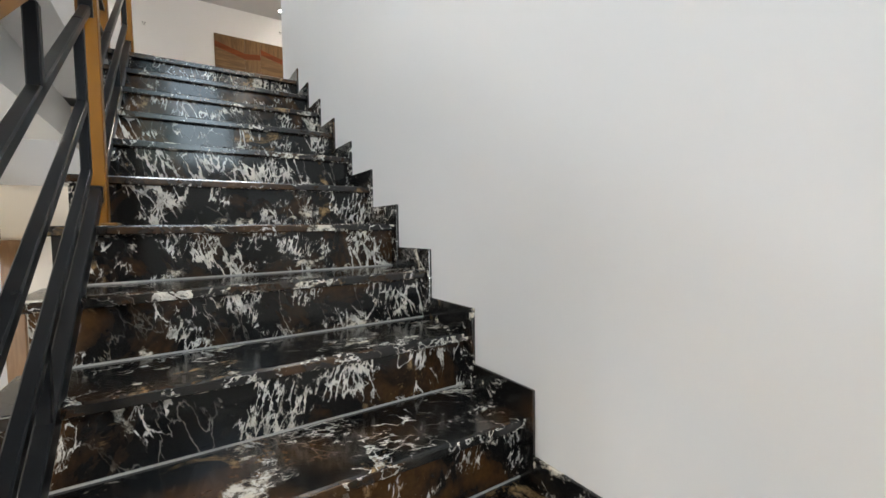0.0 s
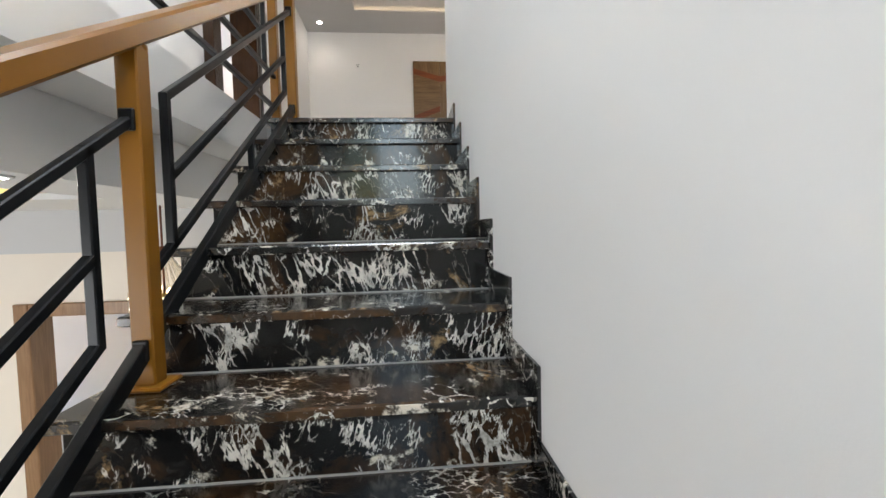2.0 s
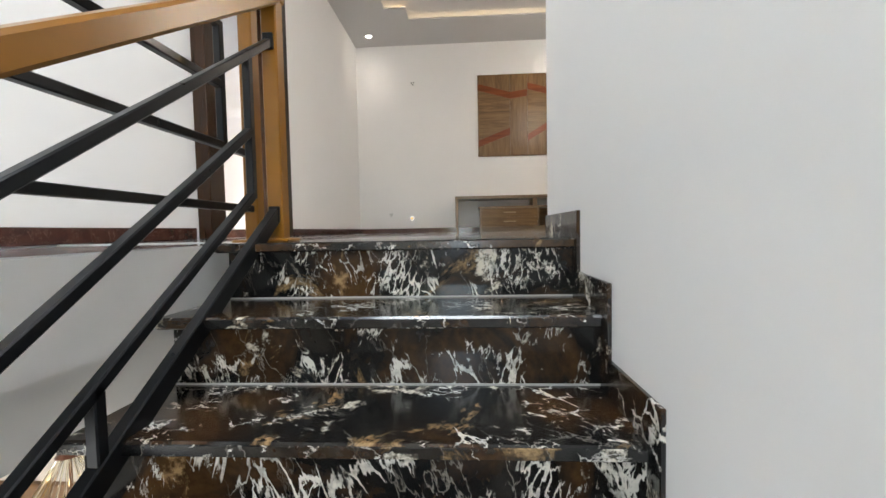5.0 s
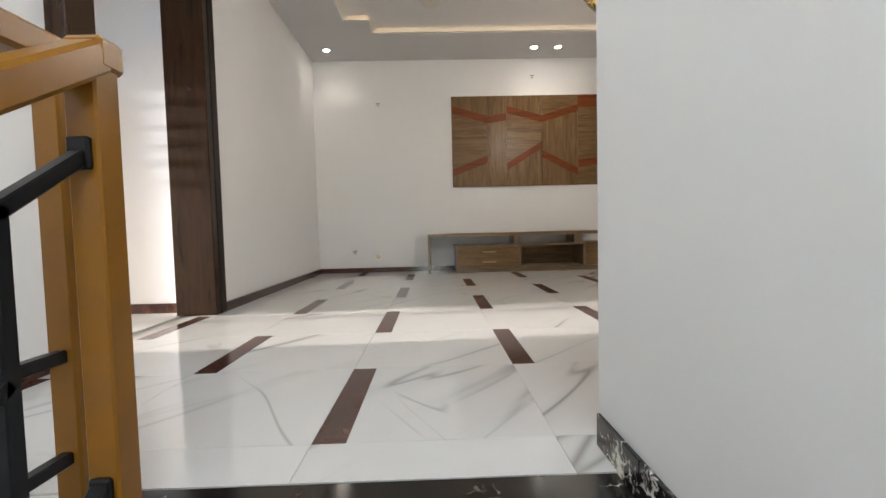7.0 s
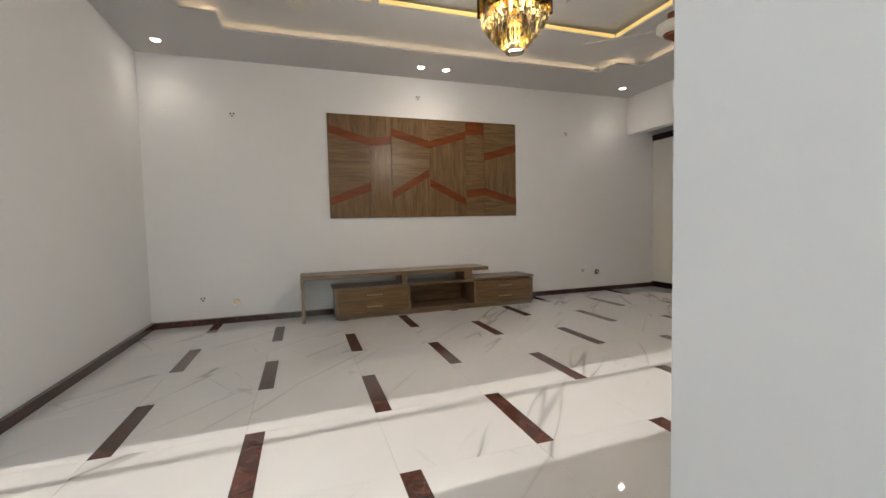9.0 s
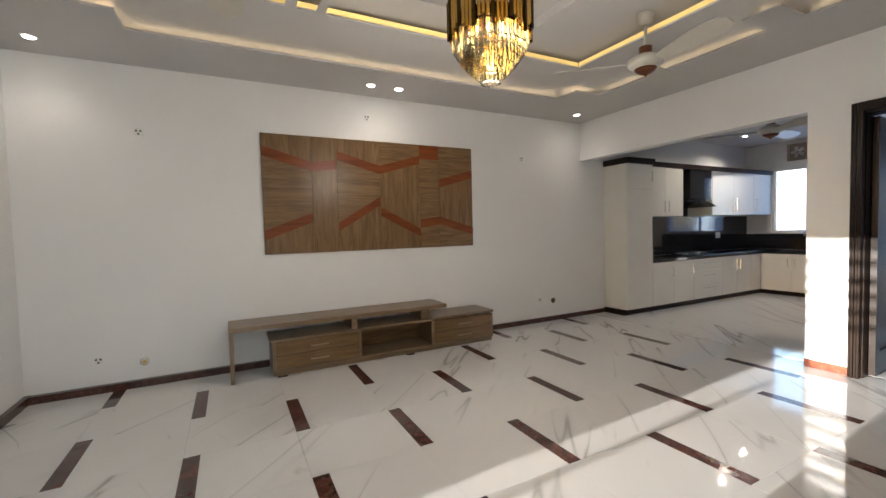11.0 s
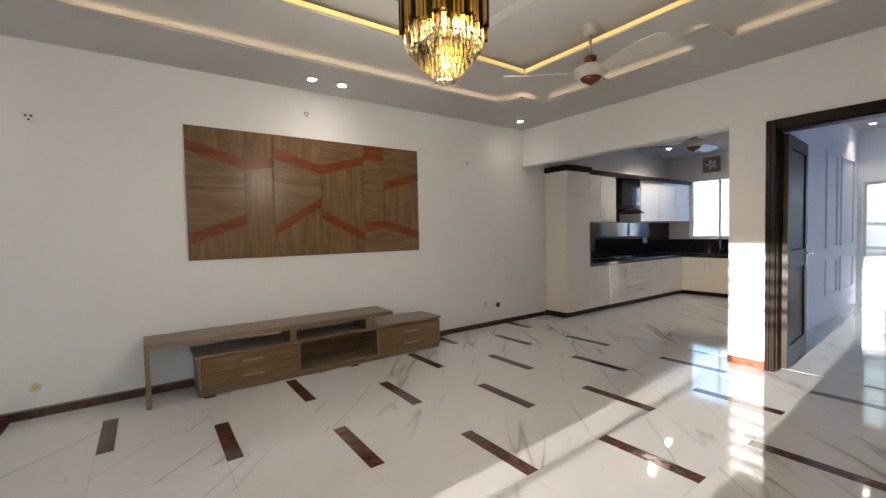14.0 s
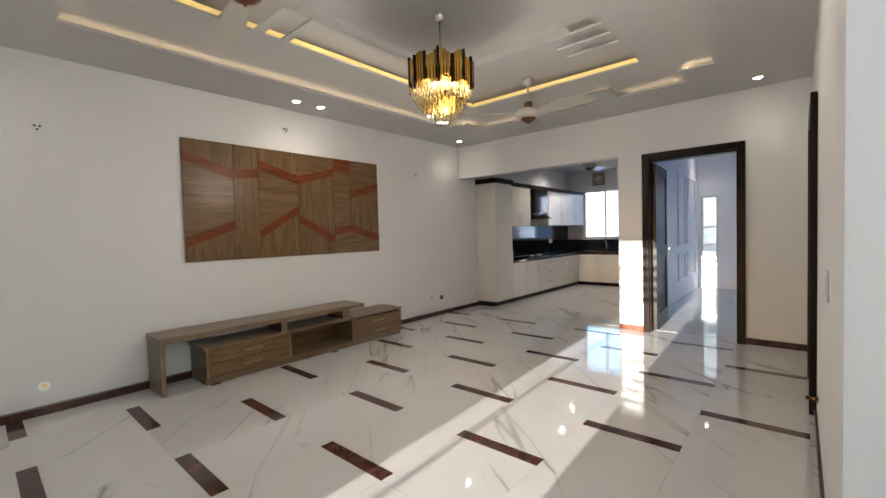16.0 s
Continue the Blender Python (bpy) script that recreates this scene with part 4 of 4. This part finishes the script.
# ---- downlights ----


def downlight(x, y, z):
    d = thing("downlight", "small round recessed ceiling downlight, lit", "downlight", (x, y, z), "ceiling downlights")
    part("trim_ring", lathe(bmesh.new(), [(0.052, z), (0.05, z - 0.006), (0.04, z - 0.008), (0.038, z - 0.002)], x, y, 20), WHITE_GLOSS, d)
    part("lens", lathe(bmesh.new(), [(0.037, z - 0.003), (0.03, z - 0.009), (0.01, z - 0.011)], x, y, 16), BULB, d, "glowing lens")


for lx, ly in LAMPS:
    downlight(lx, ly, 2.80)
for lx, ly, lz in ((8.49, 7.3, 2.8), (7.3, 7.0, 2.8), (9.3, 4.75, 2.8), (-0.52, 1.5, -0.49)):
    downlight(lx, ly, lz)
    spot((lx, ly, lz - 0.02), {8.49: 10.0, 7.3: 7.0, 9.3: 3.0}.get(lx, 3.0), 150 if ly > 6 else 105)

# ---- chandeliers ----


def chandelier(name, label, cx, cy, top, hang, s=1.0, crown=True):
    """Two crowns of upright metal tubes over tiers of crystal rods."""
    c = thing(name, label, "chandelier", (cx, cy, top - hang))
    zt = top - hang
    part("canopy", lathe(bmesh.new(), [(0.028 * s, top), (0.05 * s, top - 0.005), (0.05 * s, top - 0.012), (0.022 * s, top - 0.06), (0.008 * s, top - 0.07)], cx, cy, 20), CHROME, c)
    part("hanging_rod", rod(bmesh.new(), (cx, cy, zt - 0.12 * s), (cx, cy, top - 0.06), 0.006), CHROME, c)
    frame_bm = bmesh.new()
    for r, z in ((0.225, zt - 0.13 * s), (0.19, zt - 0.19 * s), (0.13, zt - 0.25 * s), (0.07, zt - 0.3 * s)):
        lathe(frame_bm, [(r * s - 0.006, z), (r * s, z), (r * s, z - 0.008), (r * s - 0.006, z - 0.008)], cx, cy, 32)
    for k in range(6):
        a = k * math.pi / 3
        rod(frame_bm, (cx, cy, zt - 0.1 * s), (cx + 0.22 * s * math.cos(a), cy + 0.22 * s * math.sin(a), zt - 0.1 * s), 0.004, seg=6)
    part("ring_frame", frame_bm, BRASS, c, "brass ring frame")
    n = 60
    for k in range(n if crown else 0):
        a = 2 * math.pi * k / n
        wave = abs(math.sin(a * 4.5)) * 0.055
        low = zt - 0.235 * s + wave * 0.35 - 0.025 * math.sin(a * 9)
        r = 0.24 * s + (0.01 if k % 4 == 0 else 0)
        x, y = cx + r * math.cos(a), cy + r * math.sin(a)
        dark = k % 4 == 0
        part("tube", rod(bmesh.new(), (x, y, low - (0.02 if dark else 0)), (x, y, zt - 0.06 * s + wave + (0.008 if dark else 0)), 0.0125 * s if dark else 0.0117 * s, seg=8), DARK_BRASS if dark else BRASS, c)
    outer = () if crown else ((0.24, -0.08, -0.26, 44), (0.225, -0.12, -0.3, 40))
    for r, z0, z1, m in outer + ((0.222, -0.15, -0.3, 46), (0.2, -0.19, -0.335, 42), (0.175, -0.22, -0.37, 36), (0.148, -0.25, -0.405, 32), (0.118, -0.28, -0.435, 26), (0.088, -0.31, -0.465, 20), (0.055, -0.35, -0.5, 13)):
        for k in range(m):
            a = 2 * math.pi * (k + 0.5 * (m % 4)) / m
            x, y = cx + r * s * math.cos(a), cy + r * s * math.sin(a)
            part("crystal_rod", rod(bmesh.new(), (x, y, zt + z1 * s), (x, y, zt + z0 * s), 0.0105 * s, seg=6), CRYSTAL, c)
    for k in range(10):
        a = k * math.pi / 5 + 0.3
        x, y = cx + 0.12 * s * math.cos(a), cy + 0.12 * s * math.sin(a)
        part("bulb", lathe(bmesh.new(), [(0.006, zt - 0.19 * s), (0.016 * s, zt - 0.21 * s), (0.018 * s, zt - 0.24 * s), (0.008, zt - 0.27 * s)], x, y, 10), BULB_WARM, c, "lit bulb")
    part("bulb", lathe(bmesh.new(), [(0.02, zt - 0.28 * s), (0.045 * s, zt - 0.32 * s), (0.04 * s, zt - 0.38 * s), (0.01, zt - 0.42 * s)], cx, cy, 12), CRYSTAL_LIT, c, "glowing amber core")
    return c


chandelier("chandelier", "brass tube and crystal rod chandelier, lit", 1.97, 5.45, 3.04, 0.35, 1.0)


def bead_chandelier(cx, cy, top):
    """A copper rosette, bead strings that spread to a ring, and stepped tiers of crystal under it."""
    c = thing("chandelier", "crystal bead chandelier with copper rosette in the lower hall, lit", "chandelier", (cx, cy, top - 0.53))
    part("hanging_rod", rod(bmesh.new(), (cx, cy, top - 0.53), (cx, cy, top), 0.006), COPPER, c)
    part("rosette", lathe(bmesh.new(), [(0.008, top - 0.25), (0.035, top - 0.26), (0.03, top - 0.27), (0.045, top - 0.29), (0.012, top - 0.3)], cx, cy, 16), COPPER, c, "copper rosette")
    part("ring", lathe(bmesh.new(), [(0.172, top - 0.525), (0.186, top - 0.525), (0.186, top - 0.545), (0.172, top - 0.545)], cx, cy, 32), BRASS, c, "brass ring")
    for k in range(26):
        a = 2 * math.pi * k / 26
        part("bead_string", rod(bmesh.new(), (cx + 0.03 * math.cos(a), cy + 0.03 * math.sin(a), top - 0.29), (cx + 0.175 * math.cos(a), cy + 0.175 * math.sin(a), top - 0.525), 0.0035, seg=6), CRYSTAL, c)
    for k in range(6):
        a = k * math.pi / 3 + 0.2
        x, y = cx + 0.13 * math.cos(a), cy + 0.13 * math.sin(a)
        part("bulb", lathe(bmesh.new(), [(0.006, top - 0.5), (0.018, top - 0.52), (0.02, top - 0.545), (0.008, top - 0.57)], x, y, 10), BULB_WARM, c, "lit bulb")
    for r, z0, z1, m in ((0.178, 0.55, 0.66, 52), (0.15, 0.6, 0.71, 44), (0.12, 0.65, 0.76, 34), (0.085, 0.69, 0.8, 24), (0.05, 0.72, 0.84, 14)):
        for k in range(m):
            a = 2 * math.pi * k / m
            x, y = cx + r * math.cos(a), cy + r * math.sin(a)
            part("crystal_rod", rod(bmesh.new(), (x, y, top - z1), (x, y, top - z0), 0.0085, seg=6), CRYSTAL, c)
    return c


bead_chandelier(-0.87, 2.92, -0.49)

# ---- ceiling fans ----


def ceiling_fan(x, y, top, turn):
    f = thing("ceiling_fan", "cream three blade ceiling fan with copper cap", "ceiling fan", (x, y, top), "ceiling fans")
    part("canopy", lathe(bmesh.new(), [(0.055, top), (0.06, top - 0.005), (0.05, top - 0.07), (0.025, top - 0.09)], x, y, 20), FAN_CREAM, f)
    part("down_rod", rod(bmesh.new(), (x, y, top - 0.31), (x, y, top - 0.08), 0.013), FAN_CREAM, f)
    part("collar", lathe(bmesh.new(), [(0.03, top - 0.25), (0.05, top - 0.26), (0.045, top - 0.31), (0.03, top - 0.32)], x, y, 20), COPPER, f, "copper collar")
    part("motor", lathe(bmesh.new(), [(0.03, top - 0.31), (0.09, top - 0.33), (0.13, top - 0.355), (0.13, top - 0.395), (0.1, top - 0.42), (0.07, top - 0.43)], x, y, 28), FAN_CREAM, f)
    part("cap", lathe(bmesh.new(), [(0.085, top - 0.428), (0.07, top - 0.45), (0.035, top - 0.47), (0.008, top - 0.48), (0.006, top - 0.49)], x, y, 20), COPPER, f, "copper cap")
    for k in range(3):
        bm = bmesh.new()
        prof = [(0.11, 0.032), (0.22, 0.052), (0.4, 0.078), (0.57, 0.082), (0.66, 0.064), (0.7, 0.028)]
        up = [bm.verts.new((r, w, -0.018 * w / 0.06 + 0.004)) for r, w in prof] + [bm.verts.new((r, -w, 0.018 * w / 0.06 + 0.004)) for r, w in reversed(prof)]
        dn = [bm.verts.new((v.co.x, v.co.y, v.co.z - 0.007)) for v in up]
        bm.faces.new(up)
        bm.faces.new(dn[::-1])
        for i in range(len(up)):
            j = (i + 1) % len(up)
            bm.faces.new((up[i], dn[i], dn[j], up[j]))
        bm.transform(pose(x, y, top - 0.385, 0, 0, turn + 120 * k))
        part("blade", bm, FAN_CREAM, f)
    return f


ceiling_fan(3.5, 5.53, 2.97, 20)
ceiling_fan(0.42, 5.4, 2.97, 75)
ceiling_fan(6.42, 5.99, 2.8, 243)

# ---- kitchen ----
KF, KB, KX = 7.37, 7.925, 9.2


def bar_handle(bm, x, y, z0, z1, dx, dy):
    rod(bm, (x + dx * 0.03, y + dy * 0.03, z0), (x + dx * 0.03, y + dy * 0.03, z1), 0.006, seg=8)
    for z in (z0 + 0.02, z1 - 0.02):
        rod(bm, (x, y, z), (x + dx * 0.03, y + dy * 0.03, z), 0.005, seg=6)
    return bm


def level_handle(bm, x0, x1, y, z):
    rod(bm, (x0, y - 0.03, z), (x1, y - 0.03, z), 0.006, seg=8)
    for x in (x0 + 0.02, x1 - 0.02):
        rod(bm, (x, y, z), (x, y - 0.03, z), 0.005, seg=6)
    return bm


def cabinet(name, label, x0, x1, y0, y1, z0, z1, fronts, face="y"):
    """fronts: rows of (u0, u1, z0, z1, handle), along the front."""
    c = thing(name, label, "cabinet", ((x0 + x1) / 2, (y0 + y1) / 2, z0), "kitchen cabinets")
    part("body", B(x0, x1, y0, y1, z0, z1, 0.002), CABINET, c)
    for u0, u1, a, b, h in fronts:
        g = 0.002
        if face == "y":
            d = part("door", B(u0 + g, u1 - g, y0 - 0.02, y0 - 0.001, a + g, b - g, 0.002), CABINET, c)
        else:
            d = part("door", B(x0 - 0.02, x0 - 0.001, u0 + g, u1 - g, a + g, b - g, 0.002), CABINET, c)
        if h is None:
            continue
        kind, p, q, r = h
        bm = bmesh.new()
        if kind == "v" and face == "y":
            bar_handle(bm, p, y0 - 0.02, q, r, 0, -1)
        elif kind == "v":
            bar_handle(bm, x0 - 0.02, p, q, r, -1, 0)
        else:
            level_handle(bm, p, q, y0 - 0.02, r)
        part("handle", bm, CHROME, d, "brushed metal bar handle")
    return c


cabinet("tall_cabinet", "tall cream gloss kitchen cabinet reaching the cornice", 5.585, 6.14, KF + 0.02, KB, 0.08, 2.2, [(5.585, 6.14, 0.08, 1.84, ("v", 6.1, 0.75, 0.98)), (5.585, 6.14, 1.84, 2.2, ("v", 6.1, 1.95, 2.1))])
cabinet("base_cabinet", "cream gloss kitchen base cabinet with two doors", 6.14, 7.15, KF + 0.02, KB, 0.08, 0.735, [(6.14, 6.65, 0.08, 0.735, ("v", 6.6, 0.5, 0.66)), (6.65, 7.15, 0.08, 0.735, ("v", 7.1, 0.5, 0.66))])
cabinet("drawer_cabinet", "cream gloss kitchen drawer unit", 7.15, 7.95, KF + 0.02, KB, 0.08, 0.735, [(7.15, 7.95, 0.08, 0.33, ("h", 7.4, 7.7, 0.25)), (7.15, 7.95, 0.33, 0.55, ("h", 7.4, 7.7, 0.46)), (7.15, 7.95, 0.55, 0.735, ("h", 7.4, 7.7, 0.66))])
cabinet("base_cabinet", "cream gloss kitchen base cabinet beside the drawers", 7.95, 9.18, KF + 0.02, KB, 0.08, 0.735, [(7.95, 8.4, 0.08, 0.735, ("v", 8.35, 0.5, 0.66)), (8.4, 8.85, 0.08, 0.735, ("v", 8.45, 0.5, 0.66)), (8.85, 9.18, 0.08, 0.735, None)])
cabinet("sink_cabinet", "cream gloss kitchen cabinet under the sink", KX, 9.8, 6.1, KF, 0.08, 0.735, [(6.9, 7.37, 0.08, 0.735, ("v", 6.95, 0.5, 0.66)), (6.45, 6.9, 0.08, 0.735, ("v", 6.85, 0.5, 0.66)), (6.1, 6.45, 0.08, 0.735, None)], "x")
cabinet("wall_cabinet", "cream gloss kitchen wall cabinet beside the hood", 6.14, 7.05, 7.5, KB, 1.44, 2.2, [(6.14, 6.6, 1.44, 2.2, ("v", 6.55, 1.5, 1.68)), (6.6, 7.05, 1.44, 2.2, ("v", 6.65, 1.5, 1.68))])
cabinet("wall_cabinet", "cream gloss kitchen wall cabinet near the window", 7.85, 9.75, 7.5, KB, 1.45, 2.2, [(7.85, 8.5, 1.45, 2.2, ("v", 8.45, 1.52, 1.75)), (8.5, 9.15, 1.45, 2.2, ("v", 8.55, 1.52, 1.75)), (9.15, 9.75, 1.45, 2.2, ("v", 9.2, 1.52, 1.75))])
pl = thing("plinth", "dark plinth under the kitchen cabinets", "plinth", (7.4, 7.6, 0))
part("board", B(5.58, KX + 0.03, KF + 0.05, KF + 0.07, 0, 0.08), DARK_WOOD, pl)
part("board", B(KX + 0.04, KX + 0.06, 6.1, KF + 0.05, 0, 0.08), DARK_WOOD, pl)
part("board", B(5.565, 5.58, KF + 0.05, KB, 0, 0.08), DARK_WOOD, pl)
co = thing("cornice", "dark brown cornice above the kitchen cabinets", "cornice", (7.6, 7.7, 2.2))
part("board", B(5.56, 6.17, KF - 0.03, KB, 2.2, 2.285, 0.004), DARK_WOOD, co)
part("board", B(6.17, 9.78, 7.46, KB, 2.2, 2.275, 0.004), DARK_WOOD, co)
wt = thing("worktop", "black polished granite kitchen worktop", "worktop", (7.6, 7.6, 0.735))
part("slab", B(6.142, 9.8, KF - 0.02, KB, 0.737, 0.79, 0.004), BLACK_GRANITE, wt)
part("slab", B(KX - 0.02, 9.8, 6.08, KF - 0.021, 0.737, 0.79, 0.004), BLACK_GRANITE, wt)
bs = thing("backsplash", "black glossy backsplash behind the worktop", "backsplash", (8, 7.92, 0.79))
part("sheet", B(6.142, 9.795, 7.912, 7.926, 0.792, 1.438), BLACK_GRANITE, bs)
part("sheet", B(9.782, 9.796, 6.08, 7.91, 0.792, 1.08), BLACK_GRANITE, bs)
part("sheet", B(7.06, 7.84, 7.9, 7.926, 1.442, 2.2), BLACK_GRANITE, bs)
hood = thing("range_hood", "black chimney range hood with curved glass", "range hood", (7.45, 7.7, 1.6))
part("chimney", B(7.22, 7.8, 7.47, 7.898, 1.72, 2.2, 0.004), BLACK_GLOSS, hood)
part("body", B(7.2, 7.7, 7.5, 7.895, 1.66, 1.72, 0.01), BLACK_GLOSS, hood)
bm = bmesh.new()
pts = [(7.08 + 0.74 * k / 10, 1.6 + 0.085 * math.sin(math.pi * k / 10)) for k in range(11)]
for (xa, za), (xb, zb) in zip(pts, pts[1:]):
    v = [bm.verts.new(q) for q in ((xa, 7.4, za), (xb, 7.4, zb), (xb, 7.89, zb), (xa, 7.89, za), (xa, 7.4, za - 0.008), (xb, 7.4, zb - 0.008), (xb, 7.89, zb - 0.008), (xa, 7.89, za - 0.008))]
    for q in ((0, 1, 2, 3), (7, 6, 5, 4), (0, 4, 5, 1), (2, 6, 7, 3)):
        bm.faces.new([v[i] for i in q])
part("canopy", bm, BLACK_GLOSS, hood, "curved smoked glass canopy")
hob = thing("gas_hob", "black gas hob with pan supports", "hob", (7.5, 7.62, 0.79))
part("plate", B(7.15, 7.85, 7.45, 7.83, 0.79, 0.8, 0.003), BLACK_GLOSS, hob)
for hx in (7.32, 7.68):
    b = part("burner", lathe(bmesh.new(), [(0.06, 0.8), (0.06, 0.812), (0.035, 0.822), (0.01, 0.824)], hx, 7.64, 18), CHROME, hob)
    bm = bmesh.new()
    for k in range(4):
        a = k * math.pi / 2
        bar(bm, (hx + 0.03 * math.cos(a), 7.64 + 0.03 * math.sin(a), 0.832), (hx + 0.11 * math.cos(a), 7.64 + 0.11 * math.sin(a), 0.832), 0.01, 0.012, 0)
        bar(bm, (hx + 0.1 * math.cos(a), 7.64 + 0.1 * math.sin(a), 0.8), (hx + 0.1 * math.cos(a), 7.64 + 0.1 * math.sin(a), 0.83), 0.01, 0.01, 0)
    part("pan_support", bm, CHROME, b)
so = thing("wall_socket", "white plastic socket on the black backsplash", "socket", (8.78, 7.91, 1.08))
part("plate", B(8.71, 8.85, 7.9, 7.911, 1.03, 1.14, 0.003), PLATE, so)
part("rocker", B(8.75, 8.81, 7.896, 7.9, 1.06, 1.11, 0.002), WHITE_GLOSS, so)
sink = thing("sink", "steel sink rim set into the black worktop", "sink", (9.5, 6.9, 0.79))
part("rim", grid_slab(bmesh.new(), [9.3, 9.34, 9.66, 9.7], [6.55, 6.59, 7.16, 7.2], lambda x, y: not (9.34 < x < 9.66 and 6.59 < y < 7.16), 0.79, 0.796), CHROME, sink)
part("bowl", B(9.342, 9.658, 6.592, 7.158, 0.791, 0.793), CHROME, sink)
tap = thing("kitchen_tap", "chrome swan neck kitchen tap", "tap", (9.72, 6.9, 0.79))
part("stem", rod(bmesh.new(), (9.73, 6.9, 0.79), (9.73, 6.9, 1.05), 0.014), CHROME, tap)
bm = bmesh.new()
arc = [(9.73 - 0.07 + 0.07 * math.cos(math.pi * k / 8), 1.05 + 0.07 * math.sin(math.pi * k / 8)) for k in range(9)]
for (xa, za), (xb, zb) in zip(arc, arc[1:]):
    rod(bm, (xa, 6.9, za), (xb, 6.9, zb), 0.011, seg=8)
part("spout", bm, CHROME, tap)
part("lever", rod(bmesh.new(), (9.73, 6.9, 0.85), (9.69, 6.84, 0.9), 0.008), CHROME, tap)
ex = thing("exhaust_fan", "square wall exhaust fan high on the kitchen wall", "exhaust fan", (9.78, 7.05, 2.55))
part("housing", grid_slab(bmesh.new(), [6.92, 6.96, 7.18, 7.22], [2.42, 2.46, 2.68, 2.72], lambda u, v: not (6.96 < u < 7.18 and 2.46 < v < 2.68), 9.73, 9.8, "yzx"), BEIGE, ex)
part("back", B(9.78, 9.798, 6.96, 7.18, 2.46, 2.68), BEIGE, ex)
for k in range(5):
    a = k * 2 * math.pi / 5
    bm = B(-0.004, 0.004, 0.02, 0.1, -0.025, 0.025)
    bm.transform(Matrix.Translation((9.76, 7.07, 2.57)) @ Matrix.Rotation(a, 4, "X") @ Matrix.Rotation(0.5, 4, "Y"))
    part("blade", bm, ALUM, ex)

# ---- outside ----
setting("ground", B(-400, 400, -400, 400, LOW - 0.6, LOW - 0.4), EARTH, "dusty open ground around the house", "ground")
nb = thing("neighbour_house", "pale rendered two storey house beyond the kitchen window", "house", (28, 11, LOW - 0.4))
part("wall", B(26, 34, -3, 26, LOW - 0.4, 4.7), FACADE, nb)
part("parapet", B(25.9, 34.1, -3.1, 26.1, 4.7, 4.9), FACADE, nb)
for wy in (0.5, 5.0, 9.5, 17.5, 21.5):
    for wz in (-2.0, 1.4):
        w = part("window", B(25.93, 26.0, wy, wy + 1.3, wz, wz + 1.4), ALUM, nb, "white framed window")
        part("pane", B(25.91, 25.93, wy + 0.06, wy + 1.24, wz + 0.06, wz + 1.34), FACADE_BLUE, w)
ng = thing("neighbour_annexe", "low blue grey clad building beside the pale house", "building", (21, 5.8, LOW - 0.4))
part("wall", B(20, 22, 1.5, 10.1, LOW - 0.4, 3.3), FACADE_BLUE, ng)
part("roof_edge", B(19.9, 22.1, 1.4, 10.2, 3.3, 3.4), ALUM, ng)
for k in range(27):
    part("cladding_rib", B(19.96, 20.0, 1.6 + k * 0.31, 1.66 + k * 0.31, LOW - 0.4, 3.3), FACADE_BLUE, ng)

# ---- floor tiles, last ----
PITCH_X, PITCH_Y, X_0, Y_0, SW, J = 0.638, 0.583, -0.422, 3.248, 0.09, 0.0015


def tile_mesh(w, d, mat, name):
    return as_mesh(name, B(J / 2, w - J / 2, J / 2, d - J / 2, -0.0035, 0.0), mat)


meshes = {}
for k in range(-1, 10):
    for j in range(-1, 8):
        x0, y0 = X_0 + k * PITCH_X, Y_0 + j * PITCH_Y
        x1, y1 = x0 + PITCH_X, y0 + PITCH_Y
        cells = []
        if (k + j) % 2 and j >= 0:
            cells.append(("strip", x0, x0 + SW, STRIP))
            cells.append(("tile", x0 + SW, x1, TILE))
        else:
            cells.append(("tile", x0, x1, TILE))
        for nm, a, b, mat in cells:
            a, b = max(a, -1.15), min(b, EX + 0.1)
            c, d = max(y0, 3.082), min(y1, NY + 0.02)
            if b - a < 0.02 or d - c < 0.02:
                continue
            key = (nm, round(b - a, 4), round(d - c, 4))
            if key not in meshes:
                meshes[key] = tile_mesh(b - a, d - c, mat, nm)
            piece(nm, meshes[key], floor, pose(a, c, 0))
lobby_floor = tagged(new("floor_lobby"), "polished white porcelain lobby floor", "floor", kind="structure")
for j in range(10):
    y0 = 3.08 - (j + 1) * 0.55
    for a, b in ((-1.04, -0.66), (-0.66, -0.196)):
        key = ("tile", round(b - a, 4), 0.55)
        if key not in meshes:
            meshes[key] = tile_mesh(b - a, 0.55, TILE, "tile")
        piece("tile", meshes[key], lobby_floor, pose(a, y0, -0.004))
